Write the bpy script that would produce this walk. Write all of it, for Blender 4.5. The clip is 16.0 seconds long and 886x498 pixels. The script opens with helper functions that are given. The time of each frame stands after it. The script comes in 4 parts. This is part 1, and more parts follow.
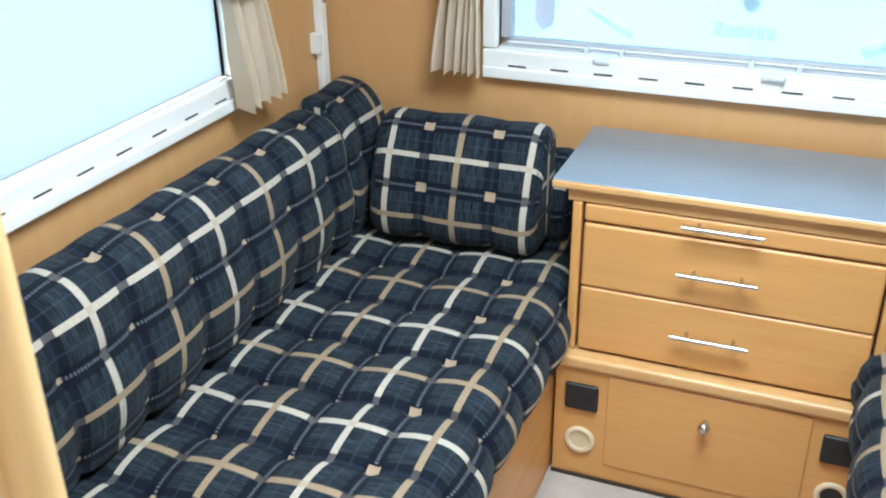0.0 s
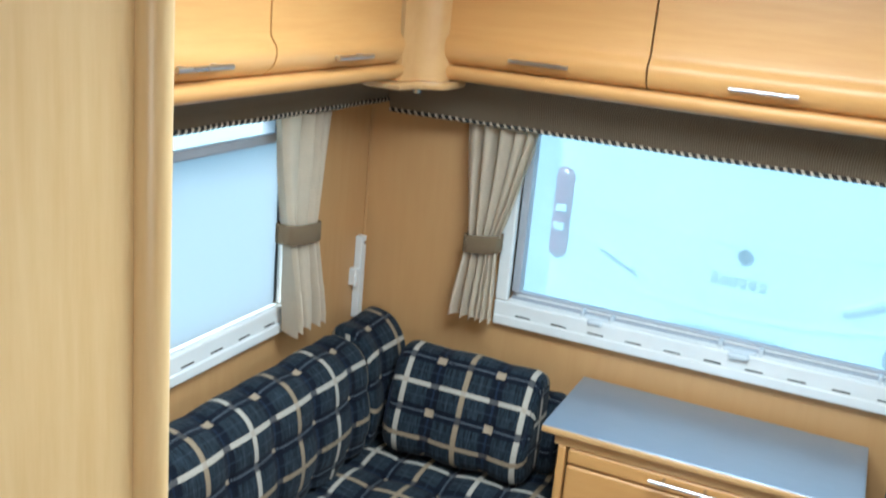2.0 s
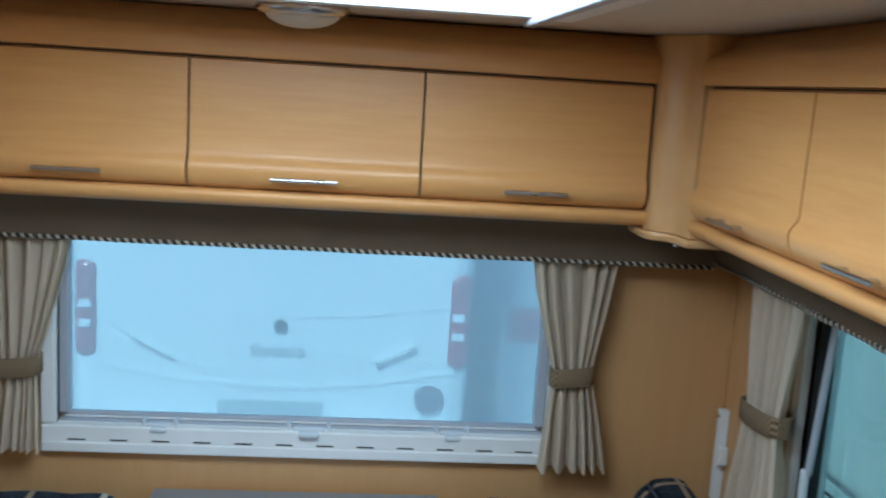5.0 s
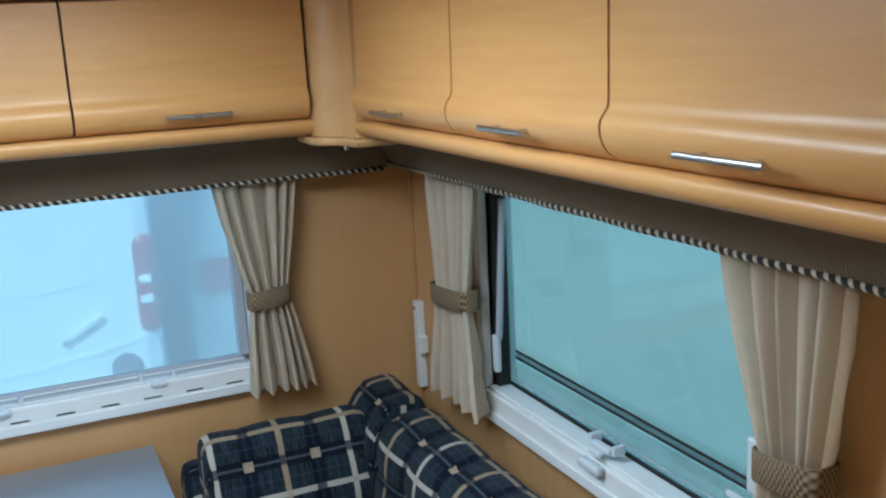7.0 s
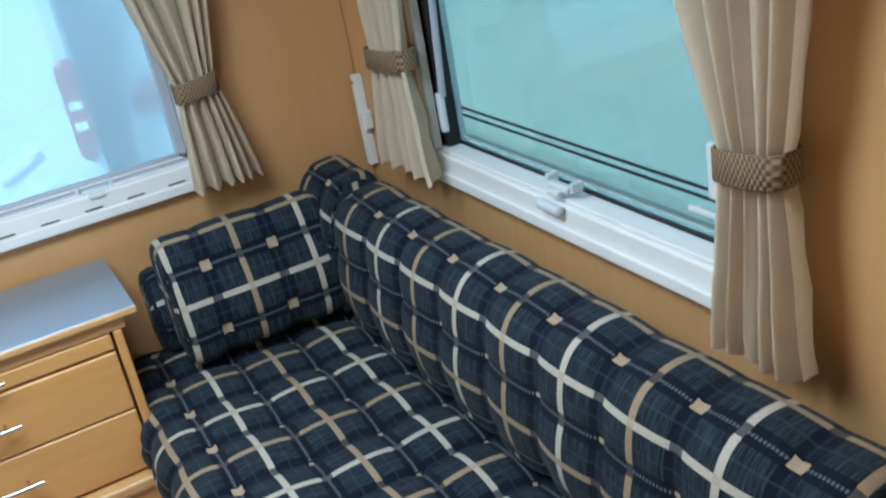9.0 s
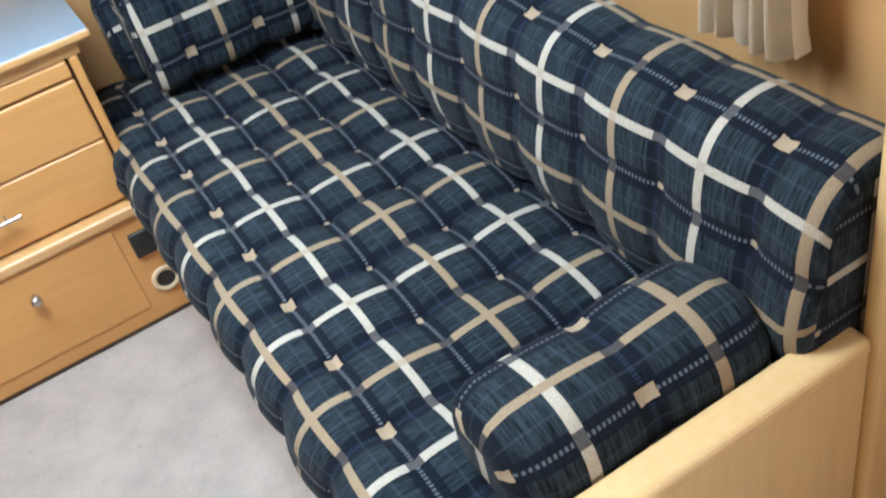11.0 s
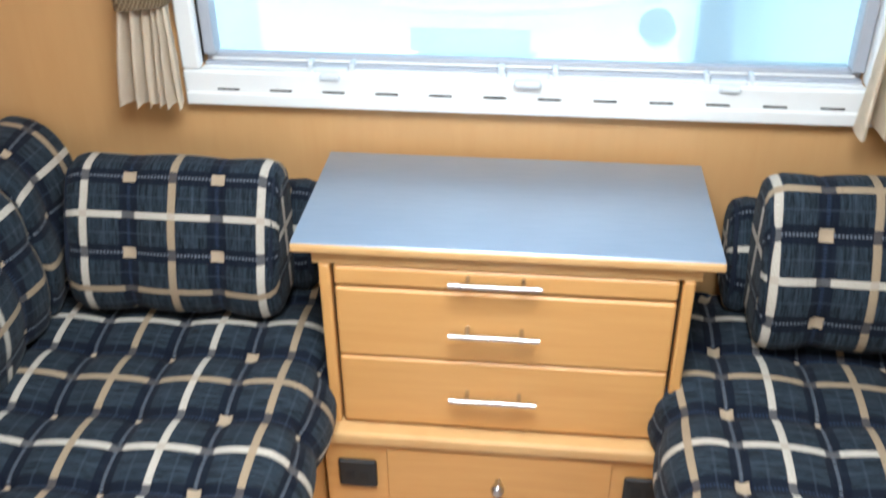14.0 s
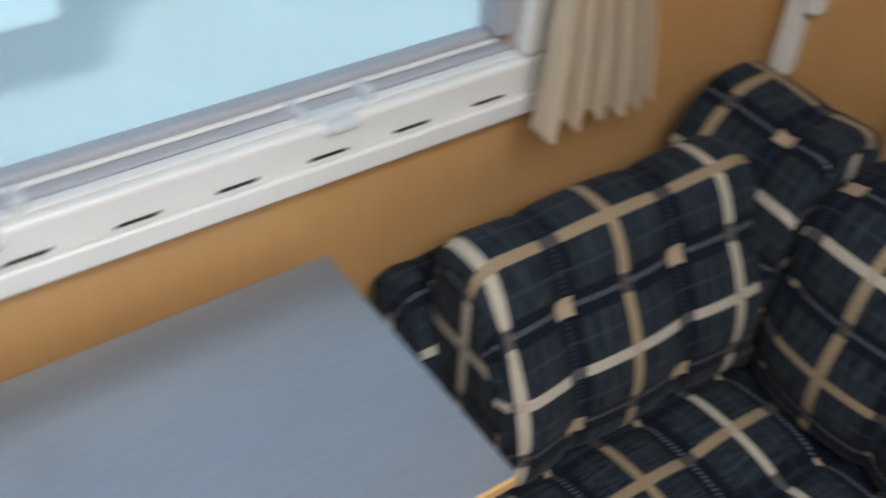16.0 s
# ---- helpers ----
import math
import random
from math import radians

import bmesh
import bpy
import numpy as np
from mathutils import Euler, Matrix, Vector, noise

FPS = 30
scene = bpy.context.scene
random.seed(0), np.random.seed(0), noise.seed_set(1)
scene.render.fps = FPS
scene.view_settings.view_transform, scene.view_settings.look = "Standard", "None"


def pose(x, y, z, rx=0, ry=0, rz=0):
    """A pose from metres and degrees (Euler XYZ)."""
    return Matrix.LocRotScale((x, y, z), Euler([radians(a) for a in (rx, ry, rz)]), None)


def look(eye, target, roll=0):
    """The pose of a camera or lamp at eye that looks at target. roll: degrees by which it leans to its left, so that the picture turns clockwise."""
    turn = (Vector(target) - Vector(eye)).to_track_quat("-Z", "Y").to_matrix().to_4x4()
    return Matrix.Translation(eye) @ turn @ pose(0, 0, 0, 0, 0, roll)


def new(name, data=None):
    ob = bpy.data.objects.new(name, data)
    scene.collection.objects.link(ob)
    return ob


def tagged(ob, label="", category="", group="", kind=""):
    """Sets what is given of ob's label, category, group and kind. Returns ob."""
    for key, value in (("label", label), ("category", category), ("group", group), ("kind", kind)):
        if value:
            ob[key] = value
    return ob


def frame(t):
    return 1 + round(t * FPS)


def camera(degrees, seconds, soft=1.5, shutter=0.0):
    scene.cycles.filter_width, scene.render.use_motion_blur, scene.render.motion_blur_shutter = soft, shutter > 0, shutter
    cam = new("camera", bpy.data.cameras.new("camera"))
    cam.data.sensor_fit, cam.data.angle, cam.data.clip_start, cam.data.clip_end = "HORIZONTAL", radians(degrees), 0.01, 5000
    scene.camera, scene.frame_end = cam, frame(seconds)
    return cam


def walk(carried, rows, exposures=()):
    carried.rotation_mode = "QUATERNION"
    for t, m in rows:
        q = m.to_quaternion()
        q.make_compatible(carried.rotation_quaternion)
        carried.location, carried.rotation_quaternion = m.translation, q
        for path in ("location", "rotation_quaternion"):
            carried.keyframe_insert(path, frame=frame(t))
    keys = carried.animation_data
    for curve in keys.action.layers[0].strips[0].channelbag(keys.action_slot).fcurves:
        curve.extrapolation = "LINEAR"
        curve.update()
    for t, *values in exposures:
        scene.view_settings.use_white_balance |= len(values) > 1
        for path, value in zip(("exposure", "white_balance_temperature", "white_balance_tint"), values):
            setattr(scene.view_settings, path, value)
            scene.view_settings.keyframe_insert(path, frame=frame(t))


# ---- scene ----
cam = camera(48.9, 16.0, 2.0, 0.4)
PATH = [
    (0, (0.105, -2.104, 1.421), (-0.570, -0.444, 0.533), -0.7),
    (0.5, (0.135, -2.265, 1.449), (-0.497, -0.588, 0.561), 0.6),
    (1, (0.188, -2.42, 1.494), (-0.396, -0.702, 0.687), 3.7),
    (1.5, (0.192, -2.393, 1.594), (-0.48, -0.636, 0.915), 5.5),
    (2, (0.201, -2.367, 1.662), (-0.556, -0.597, 1.122), 5.3),
    (2.5, (0.189, -2.397, 1.663), (-0.56, -0.578, 1.274), 5.3),
    (3, (0.170, -2.403, 1.681), (-0.486, -0.538, 1.369), 4.9),
    (3.5, (0.14, -2.368, 1.694), (-0.346, -0.449, 1.405), 4.7),
    (4, (0.14, -2.339, 1.693), (-0.137, -0.38, 1.399), 4.7),
    (4.5, (0.103, -2.352, 1.692), (0.069, -0.375, 1.391), 4.3),
    (5, (0.097, -2.337, 1.703), (0.276, -0.373, 1.374), 3.6),
    (5.2, (0.105, -2.346, 1.696), (0.36, -0.395, 1.368), 3.2),
    (7.3, (0.093, -2.368, 1.605), (0.924, -0.61, 1.151), -3.8),
    (7.5, (0.104, -2.366, 1.588), (0.936, -0.613, 1.103), -4.8),
    (8, (0.118, -2.341, 1.565), (0.936, -0.616, 0.968), -7.1),
    (8.5, (0.13, -2.329, 1.541), (0.925, -0.636, 0.833), -8.9),
    (9, (0.135, -2.32, 1.51), (0.909, -0.664, 0.698), -10.3),
    (9.5, (0.149, -2.311, 1.485), (0.889, -0.7, 0.559), -11.9),
    (10, (0.152, -2.306, 1.467), (0.858, -0.753, 0.425), -13.1),
    (10.2, (0.154, -2.304, 1.461), (0.845, -0.776, 0.371), -13.7),
    (12.3, (0.135, -2.159, 1.385), (0.546, -0.8, -0.024), -12.4),
    (12.5, (0.079, -2.085, 1.4), (0.451, -0.71, -0.007), -10.4),
    (13, (0.037, -1.94, 1.421), (0.174, -0.43, 0.117), -5.7),
    (13.5, (0.023, -1.861, 1.52), (-0.102, -0.267, 0.319), -2.7),
    (14, (0.03, -1.681, 1.51), (-0.156, 0.006, 0.457), -0.6),
    (14.5, (-0.068, -1.454, 1.501), (-0.119, 0.258, 0.469), 2.4),
    (15, (-0.15, -1.229, 1.447), (-0.071, 0.416, 0.313), 4.0),
    (15.5, (-0.134, -0.986, 1.408), (0.141, 0.548, 0.155), 2.8),
    (16, (-0.034, -0.735, 1.383), (0.863, 0.479, 0.071), 3.3),
]
EXPO = [  # seconds, stops, kelvin, tint
    (0, 1.10, 5750, -2), (1.0, 1.20, 5650, -4), (1.8, 0.83, 5600, -4), (2.8, 0.30, 5250, -3), (3.6, 0.15, 5250, -3), (5.0, -0.15, 5150, -3),
    (7.5, 0.22, 5250, -3), (9.0, 0.52, 5450, -2), (10.0, 1.15, 5850, 3), (12.5, 1.12, 5250, -6), (13.5, 1.10, 5850, 2), (14.0, 1.20, 6000, 4),
    (14.5, 1.05, 6200, 6), (15.3, 0.52, 5950, -3), (16.0, 0.30, 6600, 8)]
walk(cam, [(t, look(eye, target, roll)) for t, eye, target, roll in PATH], EXPO)

# ---- light ----
world = bpy.data.worlds.new("world")
scene.world = world
world.use_nodes = True
wn = world.node_tree.nodes
sky = wn.new("ShaderNodeTexSky")
sky.sky_type = 'NISHITA'
sky.sun_disc = False
sky.sun_elevation = radians(48)
sky.sun_rotation = radians(215)
wn["Background"].inputs[1].default_value = 0.15
world.node_tree.links.new(sky.outputs[0], wn["Background"].inputs[0])


def lamp(name, kind, m, energy, colour, size=None):
    data = bpy.data.lights.new(name, kind)
    data.energy, data.color = energy, colour
    if kind == 'SUN':
        data.angle = size
    else:
        data.shape = 'RECTANGLE'
        data.size, data.size_y = size
    ob = new(name, data)
    ob.matrix_world = m
    return ob


lamp("sun", 'SUN', look((-0.9, -1.3, 1.9), (0, 0, 0)), 5.0, (1.0, 0.97, 0.92), radians(12))
lamp("rooflight_lamp", 'AREA', pose(-0.007, -1.10, 1.868), 20, (0.96, 0.98, 1.0), (0.74, 0.60))
# added fill from behind the camera, in an assumed opening that is never seen
lamp("rear_fill_lamp", 'AREA', look((1.10, -3.2, 1.25), (0, -3.2, 1.0)), 14, (1.0, 0.98, 0.95), (0.9, 0.6))

# ---- materials ----


def mat(name):
    m = bpy.data.materials.new(name)
    m.use_nodes = True
    nt = m.node_tree
    return m, nt, nt.nodes["Principled BSDF"]


def nd(nt, kind, **kw):
    n = nt.nodes.new(kind)
    for k, v in kw.items():
        if k == "operation":
            n.operation = v
        elif k == "noise":
            n.inputs["Scale"].default_value, n.inputs["Detail"].default_value = v
    return n


def math_node(nt, op, a, b=None):
    n = nt.nodes.new("ShaderNodeMath")
    n.operation = op
    for i, v in enumerate((a, b)):
        if v is None:
            continue
        if isinstance(v, (int, float)):
            n.inputs[i].default_value = v
        else:
            nt.links.new(v, n.inputs[i])
    return n.outputs[0]


def mix_col(nt, fac, a, b, blend='MIX'):
    n = nt.nodes.new("ShaderNodeMix")
    n.data_type, n.blend_type = 'RGBA', blend
    for i, v in ((0, fac), (6, a), (7, b)):
        if isinstance(v, (int, float)):
            n.inputs[i].default_value = v
        elif isinstance(v, tuple):
            n.inputs[i].default_value = (*v, 1)
        else:
            nt.links.new(v, n.inputs[i])
    return n.outputs[2]


def bump(nt, bsdf, height, strength, distance=0.002):
    b = nt.nodes.new("ShaderNodeBump")
    b.inputs["Strength"].default_value, b.inputs["Distance"].default_value = strength, distance
    nt.links.new(height, b.inputs["Height"])
    nt.links.new(b.outputs[0], bsdf.inputs["Normal"])


def noise_tex(nt, scale, detail, stretch=(1, 1, 1), rough=0.55):
    tc = nt.nodes.new("ShaderNodeTexCoord")
    mp = nt.nodes.new("ShaderNodeMapping")
    mp.inputs["Scale"].default_value = stretch
    n = nt.nodes.new("ShaderNodeTexNoise")
    n.inputs["Scale"].default_value, n.inputs["Detail"].default_value, n.inputs["Roughness"].default_value = scale, detail, rough
    nt.links.new(tc.outputs["Object"], mp.inputs[0])
    nt.links.new(mp.outputs[0], n.inputs["Vector"])
    return n.outputs["Fac"]


def ramp(nt, fac, lo, hi):
    n = nt.nodes.new("ShaderNodeMapRange")
    n.inputs[1].default_value, n.inputs[2].default_value = lo, hi
    nt.links.new(fac, n.inputs[0])
    return n.outputs[0]


def wood(name, light, dark, stretch, rough=0.34):
    m, nt, b = mat(name)
    grain = ramp(nt, noise_tex(nt, 9, 6, stretch, 0.65), 0.32, 0.7)
    broad = ramp(nt, noise_tex(nt, 1.6, 3, tuple(0.3 * s + 0.4 for s in stretch)), 0.3, 0.7)
    col = mix_col(nt, grain, light, dark)
    col = mix_col(nt, math_node(nt, 'MULTIPLY', broad, 0.45), col, tuple(c * 0.86 for c in dark))
    nt.links.new(col, b.inputs["Base Color"])
    nt.links.new(math_node(nt, 'ADD', math_node(nt, 'MULTIPLY', grain, 0.12), rough), b.inputs["Roughness"])
    bump(nt, b, grain, 0.08, 0.001)
    return m


def plain(name, colour, rough=0.5, metal=0.0, vary=0.12, scale=30, bumpy=0.05, spec=0.5):
    m, nt, b = mat(name)
    n = noise_tex(nt, scale, 5)
    big = noise_tex(nt, scale * 0.12, 3)
    f = math_node(nt, 'MULTIPLY', math_node(nt, 'ADD', n, big), 0.5)
    col = mix_col(nt, ramp(nt, f, 0.3, 0.7), tuple(c * (1 - vary) for c in colour), tuple(min(1, c * (1 + vary)) for c in colour))
    nt.links.new(col, b.inputs["Base Color"])
    nt.links.new(math_node(nt, 'ADD', math_node(nt, 'MULTIPLY', big, 0.15), rough - 0.07), b.inputs["Roughness"])
    b.inputs["Metallic"].default_value = metal
    b.inputs["Specular IOR Level"].default_value = spec
    bump(nt, b, n, bumpy, 0.001)
    return m


def plaid_mat(name, row=None):
    """Woven check: UV counts tufts, whole numbers lie in the quilting grooves."""
    m, nt, b = mat(name)
    uv = nt.nodes.new("ShaderNodeUVMap")
    sep = nt.nodes.new("ShaderNodeSeparateXYZ")
    nt.links.new(uv.outputs[0], sep.inputs[0])
    fibre = noise_tex(nt, 420, 3)
    streak = nt.nodes.new("ShaderNodeTexNoise")
    smap = nt.nodes.new("ShaderNodeMapping")
    smap.inputs["Scale"].default_value = (46, 3.2, 1)
    nt.links.new(uv.outputs[0], smap.inputs[0])
    nt.links.new(smap.outputs[0], streak.inputs["Vector"])
    streak.inputs["Scale"].default_value, streak.inputs["Detail"].default_value, streak.inputs["Roughness"].default_value = 1.0, 5, 0.75
    slub = streak.outputs["Fac"]
    base = mix_col(nt, ramp(nt, slub, 0.38, 0.70), (0.0035, 0.005, 0.0075), (0.042, 0.062, 0.086))
    masks, whites, squares, knots = [], [], [], []
    for i in (0, 1):
        c = sep.outputs[i]
        fr = math_node(nt, 'FRACT', c)
        mid = math_node(nt, 'ABSOLUTE', math_node(nt, 'SUBTRACT', fr, 0.5))
        masks.append(math_node(nt, 'LESS_THAN', mid, 0.043))
        whites.append(math_node(nt, 'LESS_THAN', math_node(nt, 'FRACT', math_node(nt, 'MULTIPLY', c, 0.5)), 0.5))
        groove = math_node(nt, 'SUBTRACT', 0.5, mid)
        squares.append(math_node(nt, 'LESS_THAN', groove, 0.074))
        knots.append(math_node(nt, 'LESS_THAN', groove, 0.032))
        thin = math_node(nt, 'LESS_THAN', math_node(nt, 'ABSOLUTE', math_node(nt, 'SUBTRACT', mid, 0.235)), 0.012)
        base = mix_col(nt, math_node(nt, 'MULTIPLY', thin, 0.2), base, (0.075, 0.10, 0.14))
        # navy band along each groove, its colour darkened to deepen the groove's shade
        navy = math_node(nt, 'LESS_THAN', groove, 0.105)
        base = mix_col(nt, math_node(nt, 'MULTIPLY', navy, 0.85), base, (0.004, 0.006, 0.014))
        line = math_node(nt, 'LESS_THAN', groove, 0.02)
        dash = math_node(nt, 'LESS_THAN', math_node(nt, 'FRACT', math_node(nt, 'MULTIPLY', sep.outputs[1 - i], 26.0)), 0.5)
        line = math_node(nt, 'MULTIPLY', line, math_node(nt, 'ADD', math_node(nt, 'MULTIPLY', dash, 0.5), 0.03))
        base = mix_col(nt, line, base, (0.22, 0.25, 0.30) if i else (0.03, 0.05, 0.10))
    for i in (0, 1):
        tone = mix_col(nt, whites[i], (0.33, 0.25, 0.165), (0.50, 0.455, 0.39))
        tone = mix_col(nt, math_node(nt, 'MULTIPLY', squares[1 - i], 0.86), tone, (0.03, 0.035, 0.05))
        tone = mix_col(nt, math_node(nt, 'MULTIPLY', masks[1 - i], 0.4), tone, (0.30, 0.22, 0.15))
        soft = math_node(nt, 'MULTIPLY', masks[i], math_node(nt, 'ADD', math_node(nt, 'MULTIPLY', fibre, 0.5), 0.68))
        soft = math_node(nt, 'MINIMUM', soft, 1.0)
        base = mix_col(nt, soft, base, tone)
    button = math_node(nt, 'MULTIPLY', squares[0], squares[1])
    if row is not None:                                  # woven squares along one row, small knots elsewhere
        near = math_node(nt, 'LESS_THAN', math_node(nt, 'ABSOLUTE', math_node(nt, 'SUBTRACT', sep.outputs[1], float(row))), 0.5)
        button = math_node(nt, 'MULTIPLY', button, math_node(nt, 'MAXIMUM', near, math_node(nt, 'MULTIPLY', knots[0], knots[1])))
    base = mix_col(nt, math_node(nt, 'MULTIPLY', button, 0.95), base, (0.40, 0.31, 0.215))
    base = mix_col(nt, 0.35, base, mix_col(nt, ramp(nt, fibre, 0.3, 0.7), (0.55, 0.55, 0.55), (1, 1, 1)), 'MULTIPLY')
    nt.links.new(base, b.inputs["Base Color"])
    b.inputs["Roughness"].default_value = 0.92
    b.inputs["Specular IOR Level"].default_value = 0.15
    b.inputs["Sheen Weight"].default_value = 0.04
    b.inputs["Sheen Roughness"].default_value = 0.5
    bump(nt, b, fibre, 0.5, 0.0015)
    return m


def weave_mat(name, dark, light, pitch):
    """Coarse basket weave: upright stitches in staggered columns along the wall."""
    m, nt, b = mat(name)
    tc = nt.nodes.new("ShaderNodeTexCoord")
    sep = nt.nodes.new("ShaderNodeSeparateXYZ")
    nt.links.new(tc.outputs["Object"], sep.inputs[0])
    wob = math_node(nt, 'MULTIPLY', noise_tex(nt, 60, 3), 2.2)
    along = math_node(nt, 'ADD', math_node(nt, 'MULTIPLY', math_node(nt, 'ADD', sep.outputs[0], sep.outputs[1]), 2 * math.pi / pitch), wob)
    up = math_node(nt, 'ADD', math_node(nt, 'MULTIPLY', sep.outputs[2], math.pi / pitch), wob)
    f = math_node(nt, 'MULTIPLY', math_node(nt, 'SINE', along), math_node(nt, 'SINE', up))
    f = ramp(nt, math_node(nt, 'ADD', f, math_node(nt, 'MULTIPLY', noise_tex(nt, 500, 2), 0.5)), -0.5, 0.95)
    nt.links.new(mix_col(nt, f, dark, light), b.inputs["Base Color"])
    b.inputs["Roughness"].default_value = 0.95
    b.inputs["Specular IOR Level"].default_value = 0.1
    bump(nt, b, f, 0.8, 0.003)
    return m


def rope_mat(name):
    """Two-tone twisted cord: UV x counts the turns."""
    m, nt, b = mat(name)
    uv = nt.nodes.new("ShaderNodeUVMap")
    sep = nt.nodes.new("ShaderNodeSeparateXYZ")
    nt.links.new(uv.outputs[0], sep.inputs[0])
    f = math_node(nt, 'LESS_THAN', math_node(nt, 'FRACT', math_node(nt, 'ADD', sep.outputs[0], sep.outputs[1])), 0.38)
    nt.links.new(mix_col(nt, f, (0.02, 0.017, 0.015), (0.55, 0.46, 0.35)), b.inputs["Base Color"])
    b.inputs["Roughness"].default_value = 0.8
    return m


def pane_mat(name, tint, gloss=0.06, haze=0.14):
    m, nt, b = mat(name)
    out = nt.nodes["Material Output"]
    tr = nt.nodes.new("ShaderNodeBsdfTransparent")
    tr.inputs[0].default_value = (*tint, 1)
    gl = nt.nodes.new("ShaderNodeBsdfGlossy")
    gl.inputs["Roughness"].default_value = 0.03
    mx = nt.nodes.new("ShaderNodeMixShader")
    mx.inputs[0].default_value = gloss
    nt.links.new(tr.outputs[0], mx.inputs[1])
    nt.links.new(gl.outputs[0], mx.inputs[2])
    hz = nt.nodes.new("ShaderNodeBsdfTranslucent")
    hz.inputs[0].default_value = (*[0.5 + 0.5 * c for c in tint], 1)
    fin = nt.nodes.new("ShaderNodeMixShader")
    fin.inputs[0].default_value = haze
    nt.links.new(mx.outputs[0], fin.inputs[1])
    nt.links.new(hz.outputs[0], fin.inputs[2])
    nt.links.new(fin.outputs[0], out.inputs[0])
    nt.nodes.remove(b)
    return m


def carpet_mat():
    m, nt, b = mat("carpet")
    pile = noise_tex(nt, 260, 4)
    trod = noise_tex(nt, 9, 5, rough=0.65)
    col = mix_col(nt, ramp(nt, trod, 0.35, 0.62), (0.43, 0.39, 0.365), (0.52, 0.475, 0.445))
    col = mix_col(nt, 0.35, col, mix_col(nt, ramp(nt, pile, 0.3, 0.7), (0.6, 0.6, 0.6), (1, 1, 1)), 'MULTIPLY')
    speck = math_node(nt, 'GREATER_THAN', noise_tex(nt, 30, 2), 0.72)
    col = mix_col(nt, math_node(nt, 'MULTIPLY', speck, 0.3), col, (0.30, 0.24, 0.21))
    nt.links.new(col, b.inputs["Base Color"])
    b.inputs["Roughness"].default_value = 1.0
    b.inputs["Specular IOR Level"].default_value = 0.05
    bump(nt, b, pile, 0.8, 0.004)
    return m


def laminate_mat():
    """Satin metallic grey laminate with a faint brushed streak."""
    m, nt, b = mat("grey_laminate")
    fine = ramp(nt, noise_tex(nt, 26, 4, (0.5, 6, 1)), 0.3, 0.7)
    broad = ramp(nt, noise_tex(nt, 5, 3), 0.3, 0.7)
    col = mix_col(nt, fine, (0.315, 0.365, 0.435), (0.345, 0.395, 0.465))
    col = mix_col(nt, math_node(nt, 'MULTIPLY', broad, 0.3), col, (0.27, 0.31, 0.37))
    nt.links.new(col, b.inputs["Base Color"])
    b.inputs["Roughness"].default_value = 0.33
    b.inputs["Metallic"].default_value = 0.55
    return m


BEECH = (0.66, 0.36, 0.125)
BEECH_D = (0.595, 0.305, 0.098)
wood_h = wood("beech_horizontal", BEECH, BEECH_D, (0.5, 0.5, 7))
wood_v = wood("beech_vertical", BEECH, BEECH_D, (7, 7, 0.5))
wood_pale = wood("beech_pale", (0.73, 0.52, 0.27), (0.66, 0.44, 0.205), (7, 7, 0.5), 0.3)
wall_mat = wood("wall_board", (0.572, 0.337, 0.146), (0.538, 0.306, 0.127), (4, 4, 0.5), 0.42)
trim_mat = wood("beech_trim", (0.66, 0.41, 0.18), (0.58, 0.33, 0.13), (1, 1, 1), 0.28)
# near-black: gap shade put into the colour of carcass and chest; also chassis
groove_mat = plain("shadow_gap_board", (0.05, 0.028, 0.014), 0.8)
ceil_mat = plain("ceiling_vinyl", (0.66, 0.60, 0.52), 0.7, vary=0.05, scale=80, bumpy=0.2)
laminate = laminate_mat()
plastic = plain("white_plastic", (0.76, 0.77, 0.77), 0.38, vary=0.04, scale=20)
plastic_grey = plain("grey_plastic", (0.38, 0.40, 0.45), 0.4, vary=0.05)
clear_grey = plain("frosted_catch", (0.62, 0.66, 0.70), 0.25, vary=0.05)
seal_mat = plain("black_rubber", (0.012, 0.013, 0.014), 0.6)
black_plastic = plain("black_plastic", (0.015, 0.015, 0.016), 0.45)
chrome = plain("satin_chrome", (0.58, 0.58, 0.60), 0.27, 1.0, vary=0.03)
cream_plastic = plain("cream_plastic", (0.66, 0.55, 0.38), 0.45, vary=0.04)
curtain_mat = plain("cream_curtain", (0.82, 0.715, 0.58), 0.9, vary=0.06, scale=220, bumpy=0.35, spec=0.1)
ct = curtain_mat.node_tree
ct_tr = ct.nodes.new("ShaderNodeBsdfTranslucent")
ct_tr.inputs[0].default_value = (0.80, 0.73, 0.63, 1)
ct_mx = ct.nodes.new("ShaderNodeMixShader")
ct_mx.inputs[0].default_value = 0.16
ct.links.new(ct.nodes["Principled BSDF"].outputs[0], ct_mx.inputs[1])
ct.links.new(ct_tr.outputs[0], ct_mx.inputs[2])
ct.links.new(ct_mx.outputs[0], ct.nodes["Material Output"].inputs[0])
blind_mat = pane_mat("blind_fabric", (0.20, 0.245, 0.295), 0.0, 0.97)
pelmet_mat = weave_mat("brown_woven_pelmet", (0.135, 0.098, 0.066), (0.285, 0.22, 0.152), 0.0055)
tie_mat = weave_mat("brown_woven_tie", (0.115, 0.075, 0.042), (0.31, 0.23, 0.145), 0.0075)
rope = rope_mat("twisted_cord")
plaid = plaid_mat("check_cushion_cloth")
plaid_seat = plaid_mat("check_seat_cloth", 0)
plaid_back = plaid_mat("check_back_cloth", 1)
carpet = carpet_mat()
navy_cord = plain("navy_piping", (0.012, 0.016, 0.028), 0.85, vary=0.2, scale=200, bumpy=0.3, spec=0.15)
